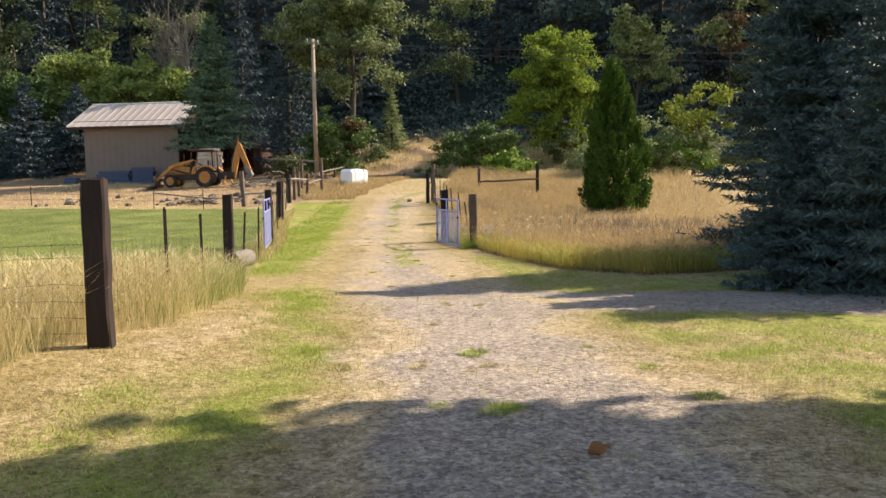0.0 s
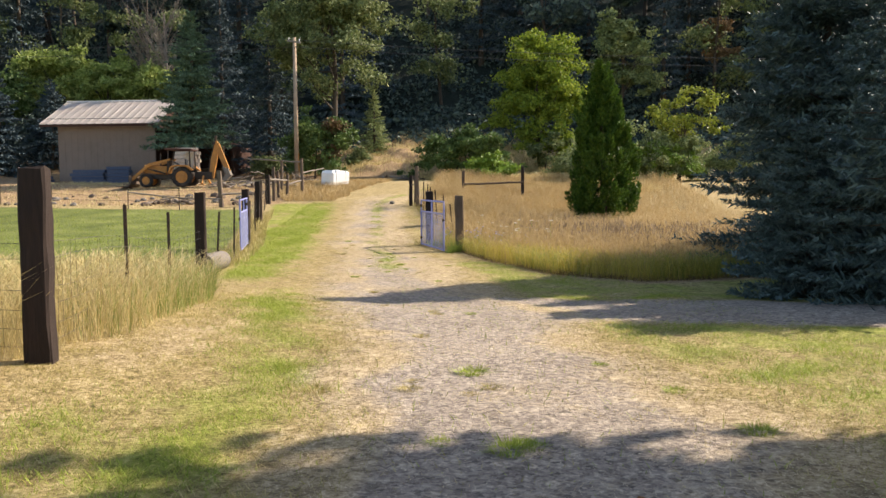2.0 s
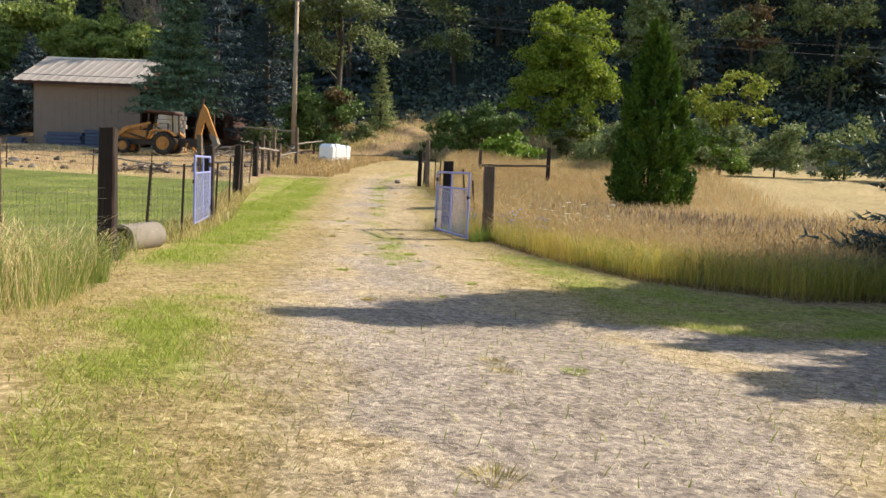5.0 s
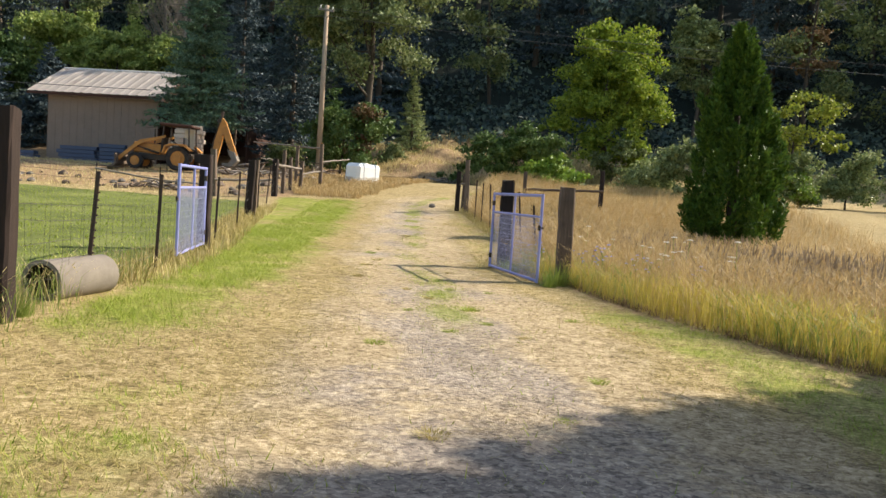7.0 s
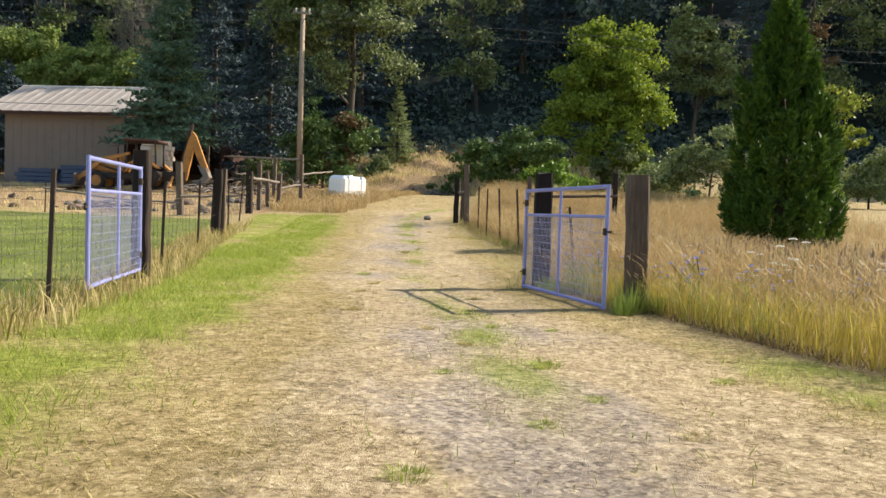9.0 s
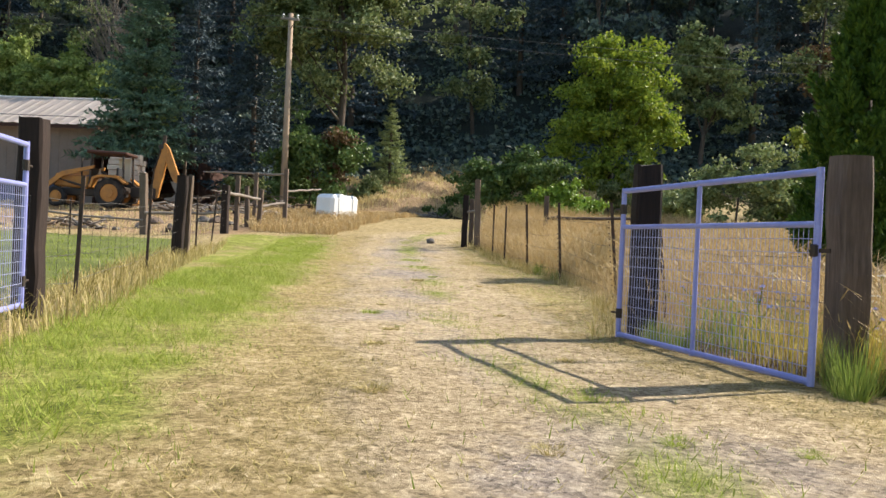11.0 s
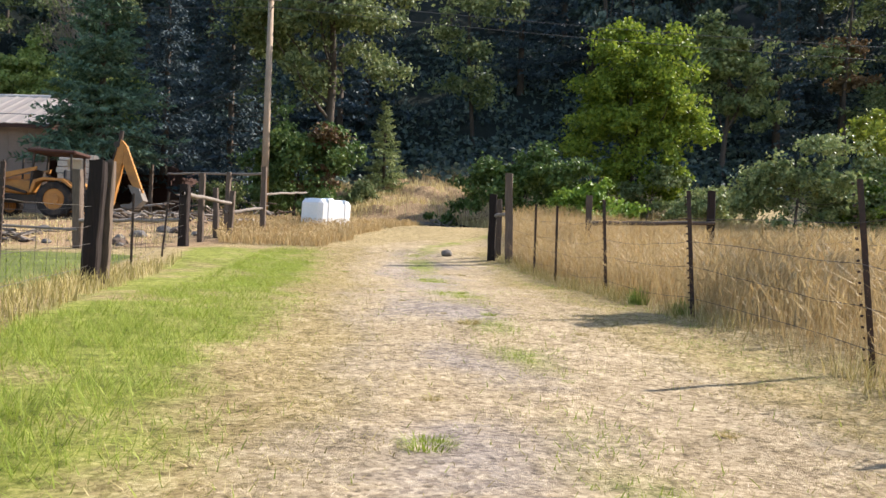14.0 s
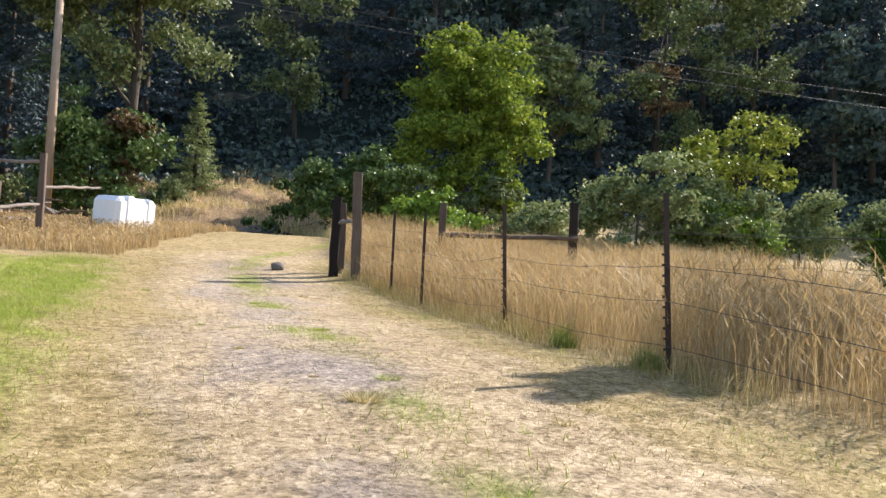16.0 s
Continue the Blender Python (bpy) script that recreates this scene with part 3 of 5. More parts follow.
conifer("blue_spruce", 14.6, 14.9, 7.2, 3.0, L_SPRUCE, "blue spruce in the middle of the row", 5, 21, 12, 18, 9, skirt=0.2, width=0.05, longest=0.22, **SPRUCE)
conifer("blue_spruce", 11.4, 14.8, 6.4, 2.5, L_SPRUCE, "blue spruce standing close among its neighbours", 7, 20, 14, 22, 10, skirt=0.15, width=0.05, longest=0.2, **SPRUCE)
# Hidden in the row, added to close a lit gap in its shadow.
conifer("blue_spruce", 11.7, 16.9, 6.7, 2.6, L_SPRUCE, "hidden blue spruce, added for its shadow, hemmed in behind its neighbours", 8, 18, 12, 18, 11, skirt=0.15, width=0.04, longest=0.2, **SPRUCE)
# Added out of view so that its shadow covers the gravel spur.
conifer("blue_spruce", 14.7, 11.6, 5.6, 2.7, L_SPRUCE, "unseen blue spruce added for its shadow at the end of the row", 9, 17, 11, 16, 8, skirt=0.1, width=0.05, longest=0.22, **SPRUCE)
# The shade tree whose shadow lies over the start of the walk.
broadleaf("shade_tree", 13.2, 4.1, [((0, 0, 8.2), (4.0, 3.9, 3.0)), ((1.5, -2, 9.5), (3, 3, 2.6)), ((-3.4, -0.6, 8.0), (2.6, 2.6, 2.2)), ((3.2, 0.8, 8.2), (2.6, 2.6, 2.2)), ((-1, -3, 8), (3, 3, 2.5)), ((-1.4, 3.2, 8.1), (1.8, 1.0, 1.4)), ((2.4, 4.1, 8.0), (2.2, 1.1, 1.2))], L_OAK, "broad shade tree beside the lawn", 6, 1500, 18, 0.44, 0.5, 0.3)


def cypress():
    """Upright sprays like flames, packed round a leaning stem."""
    rng = np.random.default_rng(11)
    x, y = 8.55, 38.6
    e = empty("cypress", pose(x, y, gl(x, y) - 0.1), "dense green cypress narrowing to a leaning tip", "tree")
    n, per = 270, 230
    h = np.sort(rng.uniform(0, 1, n) ** 0.9)
    prof = np.interp(h, [0, 0.05, 0.18, 0.36, 0.55, 0.72, 0.88, 1.0], [0.75, 1.2, 1.55, 1.5, 1.15, 0.72, 0.36, 0.08])
    az = rng.uniform(0, 2 * np.pi, n)
    rad = prof * rng.uniform(0.08, 1.08, n) ** 0.5
    c = np.stack([np.cos(az) * rad - 0.2 * h ** 2, np.sin(az) * rad, 0.1 + h * 7.2], 1)
    axis = unit(np.stack([np.cos(az) * 0.3, np.sin(az) * 0.3, 1 + 0 * az], 1) + rng.normal(size=(n, 3)) * 0.1)
    ln = rng.uniform(0.7, 1.35, n) * (1 - 0.35 * h)
    k = np.repeat(np.arange(n), per)
    u = rng.uniform(0, 1, len(k))
    fat = 0.30 * np.sqrt(np.maximum(1 - u, 0.02)) * (0.45 + np.minimum(u * 3, 0.55)) * (1 - 0.45 * h[k])
    j = unit(rng.normal(size=(len(k), 3))) * (fat * rng.uniform(0.5, 1.1, len(k)))[:, None]
    base = c[k] + axis[k] * (u * ln[k])[:, None] + j
    up = unit(axis[k] + 0.7 * unit(j) + rng.normal(size=(len(k), 3)) * 0.35)
    tall = rng.uniform(0.08, 0.22, (len(k), 1))
    w = unit(np.cross(up, rng.normal(size=(len(k), 3)))) * tall * 0.24
    v = np.stack([base - w, base + w, base + up * tall], 1).reshape(-1, 3)
    soup("crown", v, np.arange(len(v)).reshape(-1, 3), L_CYPRESS, e)
    p = [np.array([(0, 0, -0.1), (-0.05, 0, 3.3), (-0.2, 0, 7.2)])]
    soup("trunk", *tube_set(p, [np.array([0.22, 0.14, 0.03])]), M_BARK, e, smooth=True)


cypress()
# The trees and shrubs along the foot of the hill.
broadleaf("maple", 7.2, 75.0, [((0, 0, 6.2), (3.6, 3.2, 3.4)), ((-1.0, 0, 9.9), (1.7, 1.8, 2.6)), ((1.5, -0.4, 9.0), (1.6, 1.8, 2.6)), ((-2.2, -1, 5.0), (1.9, 2.0, 2.4)), ((2.6, -1, 5.6), (1.6, 1.8, 2.6)), ((-2.2, 0, 7.9), (1.4, 1.5, 1.7)), ((0.3, -1.5, 3.6), (2.6, 1.4, 1.6)), ((-0.9, 0, 12.0), (0.7, 0.7, 1.0)), ((-0.5, -0.8, 2.2), (2.8, 2.0, 1.5)), ((0, 0, 8), (2.2, 2.2, 2.4))], L_MAPLE, "sunlit yellow-green maple in full leaf", 21, 1000, 26, 0.27, 0.5, 0.26)
broadleaf("oak", -11.3, 70.0, [((-0.8, 0, 12.8), (3.6, 3.4, 3.2)), ((2.2, -1, 10.8), (2.4, 2.4, 1.7)), ((-3.2, -0.5, 10.3), (2.2, 2.4, 2.2)), ((0.8, 0, 15.6), (3.0, 2.8, 2.8)), ((3.0, 0, 14), (2.2, 2.2, 2.0)), ((-0.6, -1.2, 8.2), (1.5, 1.6, 1.2)), ((-3.8, 0, 13.2), (2.0, 2.0, 2.0)), ((3.2, -0.5, 8.4), (1.2, 1.2, 0.7)), ((0.4, 0, 19), (2.4, 2.2, 2.4))], L_OAK, "tall grey-green oak with bare lower limbs", 22, 1050, 26, 0.28, 0.55, 0.32, limbs=9)
broadleaf("understory_bush", -12.0, 66.5, [((0, 0, 2.2), (2.7, 2.0, 2.3)), ((1.4, -0.5, 3.4), (1.5, 1.4, 1.5)), ((-1.2, 0, 3.8), (1.4, 1.4, 1.5))], L_BUSH, "leafy green bush round the foot of the oak", 23, 330, 26, 0.26, 0.4, 0.08, category="bush", limbs=8)
broadleaf("rust_red_shrub", -10.3, 66.0, [((0, 0, 4.3), (0.6, 0.6, 0.8)), ((-0.3, 0, 2.6), (0.4, 0.4, 0.7))], L_RUST, "shrub with rust-red dying leaves", 24, 60, 16, 0.24, 0.3, 0.05, category="bush", limbs=6)
conifer("young_fir", -9.1, 80.0, 6.6, 1.75, L_GREY, "young pale green fir on top of the bank", 25, 18, 9, 9, 5, category="tree", width=0.1)
broadleaf("bramble_mound", -0.4, 67.0, [((-1.2, 0, 1.5), (2.5, 2.0, 2.2)), ((1.6, 0, 1.9), (2.3, 2.0, 2.3)), ((3.4, 1, 1.3), (1.6, 1.5, 1.6))], L_BUSH, "wide dark mound of brambles", 26, 480, 24, 0.24, 0.34, 0.06, category="bush", limbs=8)
broadleaf("bright_green_bush", 2.7, 59.5, [((0, 0, 0.9), (1.0, 0.9, 1.1)), ((0.4, 0, 1.9), (0.45, 0.5, 0.8)), ((-0.8, 0, 1.2), (0.6, 0.6, 0.9)), ((1.2, 0, 0.7), (0.7, 0.7, 0.8))], L_BRIGHT, "bright green leafy bush in the dry field", 27, 240, 22, 0.2, 0.26, 0.04, category="bush", limbs=8)
broadleaf("grey_green_tree", 16.6, 88.0, [((0, 0, 7.6), (2.8, 2.6, 3.4)), ((-0.8, 0, 10.4), (1.7, 1.7, 1.9)), ((1.2, 0, 5.0), (2.4, 2.2, 2.4)), ((1.0, 0, 9.2), (1.3, 1.2, 1.4))], L_GREY, "pale grey-green tree behind the cypress", 28, 420, 22, 0.36, 0.5, 0.22)
broadleaf("yellow_green_tree", 17.4, 62.5, [((0, 0, 3.6), (2.0, 2.0, 1.6)), ((-1.9, 0, 5.2), (1.1, 1.1, 0.9)), ((1.8, 0, 5.6), (1.2, 1.2, 0.8)), ((0.2, 0, 6.4), (1.0, 1, 0.8)), ((2.6, 0, 4.2), (0.8, 0.8, 0.7))], L_YELLOW, "small tree with yellowing leaves and grey limbs", 29, 190, 18, 0.24, 0.36, 0.14, limbs=24)
broadleaf("round_shrub", 16.1, 60.0, [((-0.9, 0, 1.5), (1.1, 1.1, 1.3)), ((0.9, 0.3, 1.3), (1.2, 1.1, 1.3))], L_BRIGHT, "rounded green shrub at the edge of the field", 30, 240, 22, 0.18, 0.26, 0.05, category="bush", limbs=8)
for i, (bx, by, s) in enumerate([(10.6, 55.0, 1.15), (13.6, 56.5, 0.85), (16.0, 57.0, 0.8), (19.8, 58.5, 0.85), (9.0, 64, 0.6), (23.5, 57.0, 0.9), (28, 56, 1.0)]):
    broadleaf("willow_shrub", bx * 1.07, by + 4, [((0, 0, 1.1 * s), (2.1 * s, 1.8 * s, 1.5 * s)), ((0.6 * s, 0.3, 2.4 * s), (1.3 * s, 1.2 * s, 1.3 * s)), ((-1.1 * s, 0, 1.9 * s), (1.0 * s, 1 * s, 1.2 * s)), ((0.9 * s, 0, 3.4 * s), (0.7 * s, 0.7 * s, 0.9 * s))], L_GREY, "grey-green willowy shrub at the back of the field", 40 + i, 260, 22, 0.2, 0.34, 0.06, category="bush", group="shrubs behind the field", limbs=10)
conifer("fir", -21.7, 64.3, 14.2, 3.8, L_FIR, "dark blue-green fir beside the shed roof", 31, 22, 11, 14, 7, skirt=3.6, width=0.13, longest=0.38, side_run=0.24, rise=0.06)
# Needle colour of the next two carries the hill's shade and haze.
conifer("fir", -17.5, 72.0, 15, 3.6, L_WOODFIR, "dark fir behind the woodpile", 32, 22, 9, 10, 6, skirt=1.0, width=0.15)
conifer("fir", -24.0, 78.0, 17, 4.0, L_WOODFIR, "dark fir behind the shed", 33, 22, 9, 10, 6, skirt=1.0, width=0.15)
for i, (bx, by, s) in enumerate([(-44.6, 84, 1.0), (-38.5, 84, 0.92), (-34, 83, 0.8), (-49, 80, 0.8), (-31, 85, 0.7)]):
    broadleaf("alder", bx, by, [((0, 0, 6.0 * s), (4.2 * s, 3.4 * s, 3.4 * s)), ((1.4 * s, 0, 8.6 * s), (2.6 * s, 2.4 * s, 2.2 * s)), ((-1.8 * s, 0, 8.0 * s), (2.4 * s, 2.2 * s, 2.2 * s))], (L_ALDER if i in (0, 1, 2, 4) else L_BUSH), "rounded green tree behind the shed", 60 + i, 420, 22, 0.34, 0.5, 0.2, group="trees behind the shed")


def dead_tree(x, y, h, seed):
    rng = np.random.default_rng(seed)
    e = empty("dead_tree", pose(x, y, gl(x, y)), "bare grey dead tree with many fine limbs", "tree")
    paths, radii = [np.array([(0, 0, 0), (0.1, 0, h * 0.4), (0, 0, h * 0.75)])], [np.array([0.28, 0.2, 0.1])]
    for i in range(26):
        z0 = h * rng.uniform(0.3, 0.74)
        a, ln = rng.uniform(0, 6.28), rng.uniform(2.5, 5.5)
        t = np.linspace(0, 1, 6)[:, None]
        d = np.array([np.cos(a) * 0.55, np.sin(a) * 0.55, 1.0])
        p = np.array([0.05, 0, z0]) + d * ln * t + rng.normal(size=(6, 3)) * 0.08 * t
        paths.append(p)
        radii.append(0.06 * (1 - 0.85 * t[:, 0]))
        for j in range(9):
            q = p[rng.integers(1, 5)]
            b = unit(d + rng.normal(size=3) * 0.6)
            paths.append(np.stack([q, q + b * 0.7, q + b * 1.3 + [0, 0, 0.2]]))
            radii.append(np.array([0.026, 0.018, 0.008]))
    soup("trunk", *tube_set(paths, radii, 5), M_DEADBARK, e, smooth=True)


for i, (bx, by, h) in enumerate([(-44, 73, 10), (-49, 72, 12), (-55, 74, 13), (-40.5, 76, 9), (-62, 72, 14), (-70, 74, 15)]):
    conifer("fir", bx, by, h, 3.2, L_WOODFIR, "dark fir at the wood's edge beyond the shed", 170 + i, 18, 8, 9, 6, skirt=0.4, width=0.2, group="firs beyond the shed")
dead_tree(-32.2, 84, 18.5, 70)
dead_tree(-34.6, 85, 16, 71)


TALL_OAKS = [(-3.5, 93, 1.05), (-22, 92, 1.05), (-47, 91, 1.0), (-38, 94, 1.1), (28, 93, 1.0), (36, 92, 0.95), (-57, 90, 1.0)]


def forest():
    """The dark wood on the hill: a few kinds of tree, repeated."""
    rng = np.random.default_rng(80)
    kinds = []
    for i in range(3):
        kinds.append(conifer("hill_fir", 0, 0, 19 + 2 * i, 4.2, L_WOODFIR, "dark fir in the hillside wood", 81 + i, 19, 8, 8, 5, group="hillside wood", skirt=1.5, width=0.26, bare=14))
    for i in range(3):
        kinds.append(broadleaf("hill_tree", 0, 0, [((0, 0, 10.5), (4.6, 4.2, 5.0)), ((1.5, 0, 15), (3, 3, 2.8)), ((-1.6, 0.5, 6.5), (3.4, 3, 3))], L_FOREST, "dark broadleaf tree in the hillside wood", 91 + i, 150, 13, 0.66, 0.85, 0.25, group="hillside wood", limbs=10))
    first = [True] * len(kinds)
    for row, (y0, step) in enumerate([(90, 5.6), (97, 6.2), (106, 7), (117, 7.6), (130, 9), (147, 12)]):
        half = 0.62 * y0 + 16
        n = int(2 * half / step)
        for i in range(n):
            x = -half + (i + rng.uniform(0.1, 0.9)) * step
            y = y0 + rng.uniform(-2.5, 2.5)
            k = int(rng.integers(0, 6))
            s = rng.uniform(0.75, 1.2)
            if row == 0 and abs(x + 7) < 4.5:
                continue
            if any(math.hypot(x - tx, y - ty) < 5.2 for tx, ty, _ in TALL_OAKS):
                continue
            # A gap in the wood lets the sun reach the bank.
            along, off = (x + 5) * 0.86 + (y - 77) * 0.51, abs((y - 77) * 0.86 - (x + 5) * 0.51)
            if along > 0 and off < 8 and gl(x, y) + 20 * s > 5 + 0.71 * along + 3:
                continue
            along, off = (x + 40) * 0.86 + (y - 83) * 0.51, abs((y - 83) * 0.86 - (x + 40) * 0.51)
            if along > 0 and off < 9 and gl(x, y) + 19 * s > 13 + 0.71 * along:
                continue
            m = pose(x, y, gl(x, y) - 0.2, 0, 0, rng.uniform(0, 360)) @ Matrix.Scale(s, 4)
            if first[k]:
                first[k] = False
                kinds[k].matrix_world = m
            else:
                o = copy_thing(kinds[k], pose(0, 0, 0))
                o.matrix_world = m


forest()
for i, (bx, by, k) in enumerate(TALL_OAKS):
    broadleaf("hill_oak", bx, by, [((0, 0, 14.5 * k), (3.2 * k, 3.0 * k, 3.2 * k)), ((1.8 * k, 0.4, 18.0 * k), (2.8 * k, 2.6 * k, 2.6 * k)), ((-1.9 * k, -0.4, 17.0 * k), (2.6 * k, 2.4 * k, 2.4 * k)), ((0.4 * k, -0.8, 20.5 * k), (2.2 * k, 2.2 * k, 2.0 * k)), ((1.5 * k, -1, 10.5 * k), (2.4 * k, 2 * k, 2.0 * k)), ((-1.5 * k, -1, 8 * k), (2.4 * k, 2 * k, 2.2 * k)), ((0.4 * k, -1.2, 4.5 * k), (2.2 * k, 1.6 * k, 2.4 * k))], L_OAK, "tall oak that stands out of the hillside wood", 140 + i, 360, 17, 0.38, 0.7, 0.2, group="tall oaks on the hill", limbs=4)
broadleaf("withered_tree", 28.0, 94.0, [((0, 0, 8.6), (1.2, 1.2, 2.2)), ((0.5, 0, 5.5), (1.2, 1.2, 1.6))], L_BROWN, "withered tree with brown leaves", 101, 90, 16, 0.36, 0.45, 0.16)
for i, (bx, by, s) in enumerate([(-10.2, 76.0, 0.5), (0.2, 76.5, 0.8), (2.5, 74, 0.8), (-14.5, 70.5, 0.9), (-17, 68.5, 0.7), (10.8, 72, 0.8), (7.6, 72.0, 1.3)]):
    broadleaf("bank_bush", bx, by, [((0, 0, 1.2 * s), (1.6 * s, 1.4 * s, 1.4 * s)), ((0.7 * s, 0, 1.9 * s), (1.0 * s, 1 * s, 0.9 * s))], L_BUSH if i % 2 else L_OAK, "scrubby bush on the dry bank", 110 + i, 110, 20, 0.22, 0.3, 0.05, category="bush", group="bushes on the bank", limbs=6)


def undergrowth():
    """Low dark leaves that cover the slope under the trees."""
    rng = np.random.default_rng(130)
    n = 30000
    x, y = rng.uniform(-62, 62, n), rng.uniform(80, 116, n)
    keep = ~((np.abs(x + 5) < 6) & (y < 81.5)) & (lumps(x, y, 2.5, 3) > -0.45)
    x, y = x[keep], y[keep]
    c = np.stack([x, y, land(x, y) + rng.uniform(0.05, 1.5, len(x)) * (0.7 + 0.5 * lumps(x, y, 3.0, 9))], 1)
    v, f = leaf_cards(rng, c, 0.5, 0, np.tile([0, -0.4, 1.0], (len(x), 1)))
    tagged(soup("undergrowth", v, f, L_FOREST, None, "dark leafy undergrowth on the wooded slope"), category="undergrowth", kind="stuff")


undergrowth()


# ---- posts, gates and fences ----
def post_mesh(name, w, d, h, mat, seed, tilt=0.0, round_top=False):
    """A squared timber with worn edges and an uneven face."""
    rng = np.random.default_rng(seed)
    bm = B()
    rings = 9
    prof = [(-1, -0.8), (-0.8, -1), (0.8, -1), (1, -0.8), (1, 0.8), (0.8, 1), (-0.8, 1), (-1, 0.8)]
    loops = []
    for i in range(rings):
        t = i / (rings - 1)
        k = 1 + rng.uniform(-0.025, 0.025) - 0.03 * t - (0.04 if i == rings - 1 else 0)
        ox, oy = rng.uniform(-0.006, 0.006, 2)
        loops.append([bm.verts.new((px * w / 2 * k + ox + tilt * t * h + rng.uniform(-0.008, 0.008), py * d / 2 * k + oy + rng.uniform(-0.008, 0.008), -0.1 + t * (h + 0.1) + (rng.uniform(-0.02, 0.02) if i == rings - 1 else 0))) for px, py in prof])
    for a, b in zip(loops, loops[1:]):
        for j in range(8):
            bm.faces.new((a[j], a[(j + 1) % 8], b[(j + 1) % 8], b[j]))
    bm.faces.new(loops[-1])
    bm.faces.new(loops[0][::-1])
    me = bpy.data.meshes.new(name)
    bm.to_mesh(me)
    bm.free()
    me.materials.append(mat)
    return me


def fence_post(x, y, h, w, label, seed, mat=M_POST, turn=0, tilt=0.0, d=None, name="fence_post", group=""):
    ob = new(name, post_mesh(name, w, d or w, h, mat, seed, tilt))
    ob.matrix_world = pose(x, y, gl(x, y), 0, 0, turn)
    return tagged(ob, label, "fence post", group)


def t_post(x, y, h, lean=(0.0, 0.0), label="thin rusty steel T-post in the wire fence", group="steel fence posts"):
    e = empty("steel_fence_post", pose(x, y, gl(x, y)), label, "fence post", group)
    top = (lean[0] * h, lean[1] * h, h)
    bm = B()
    m = Matrix.Translation((0, 0, h / 2 - 0.1)) @ Matrix.Shear("XY", 4, (lean[0], lean[1]))
    box(bm, (0.05, 0.008, h + 0.2), m)
    box(bm, (0.008, 0.045, h + 0.2), m @ Matrix.Translation((0, 0.026, 0)))
    part("shaft", bm, M_TPOST, e)
    bm = B()
    for i in range(int(h / 0.09)):
        z = 0.12 + i * 0.09
        box(bm, (0.02, 0.014, 0.02), Matrix.Translation((lean[0] * z, lean[1] * z - 0.01, z)))
    tagged(part("studs", bm, M_TPOST, e), kind="stuff")
    return e


TALL = fence_post(-0.66, 6.35, 1.78, 0.24, "thick dark creosoted timber post, worn at its edges", 201, turn=14)
fence_post(-3.13, 16.8, 1.93, 0.23, "dark creosoted timber fence post", 202, turn=12)
fence_post(-5.02, 25.85, 1.95, 0.24, "black timber gate post behind the open blue gate", 203, turn=10, name="gate_post")
fence_post(-8.0, 36.7, 1.95, 0.25, "dark leaning timber fence post", 204, tilt=0.04, turn=10)
fence_post(-7.86, 36.9, 1.98, 0.12, "weathered grey timber lashed beside a darker post", 205, M_OLDPOST, tilt=0.03)
fence_post(-10.35, 46.65, 1.75, 0.25, "dark timber corral post", 206)
fence_post(1.1, 27.02, 1.85, 0.27, "black timber gate post behind the open blue gate", 207, turn=4, name="gate_post")
fence_post(2.27, 24.75, 1.74, 0.26, "weathered brown timber post at the field's corner", 208, M_OLDPOST, turn=8, tilt=-0.02)
fence_post(-1.15, 45.1, 2.3, 0.2, "tall split timber post at the end of the fence", 209, M_OLDPOST, tilt=-0.03)
fence_post(-1.62, 45.6, 1.75, 0.2, "short dark timber post of a field gateway", 210, tilt=0.01)
fence_post(-1.42, 46.4, 1.6, 0.16, "grey timber post of a field gateway", 211, M_OLDPOST)
fence_post(4.92, 48.6, 2.05, 0.2, "dark timber post in the dry field", 212)
fence_post(1.3, 48.6, 1.8, 0.18, "weathered timber post in the dry field", 213, M_OLDPOST)
fence_post(-12.85, 45.6, 2.15, 0.24, "leaning timber post at the pasture's edge", 214, M_OLDPOST, tilt=-0.05)
for i, (px, py, h, t) in enumerate([(-10.5, 48.4, 2.1, 0.0), (-10.0, 49.6, 1.6, 0.05), (-9.6, 52.0, 2.45, 0.0), (-10.9, 51.0, 1.7, -0.04), (-11.4, 53.5, 2.2, 0.02)]):
    fence_post(px, py, h, 0.17, "rough weathered corral post", 220 + i, M_OLDPOST, tilt=t, group="corral posts")
for x, y, h, lx in [(-1.44, 9.7, 1.46, 0.0), (-2.17, 12.8, 1.52, 0.0), (-3.58, 19.1, 1.45, 0.07), (-4.12, 21.95, 1.5, 0.03), (-5.42, 27.5, 1.5, 0.03), (-6.68, 32.2, 1.55, 0.02), (-8.74, 39.8, 1.55, 0.0), (-9.6, 43.5, 1.6, 0.08)]:
    t_post(x, y, h, (lx, 0))
for x, y, h, lx in [(1.37, 31.07, 1.6, -0.09), (0.76, 34.3, 1.55, -0.06), (0.24, 37.85, 1.58, -0.05), (-0.26, 41.5, 1.6, 0.0), (-0.62, 43.0, 1.6, 0.0), (1.75, 29.2, 1.3, -0.1)]:
    t_post(x, y, h, (lx, 0))
for x, y in [(-18.2, 44.9), (-23.5, 46.0), (-27.5, 47.2), (-32.5, 48.2), (-15.0, 44.6)]:
    t_post(x, y, 1.25, (random.uniform(-0.04, 0.04), 0))


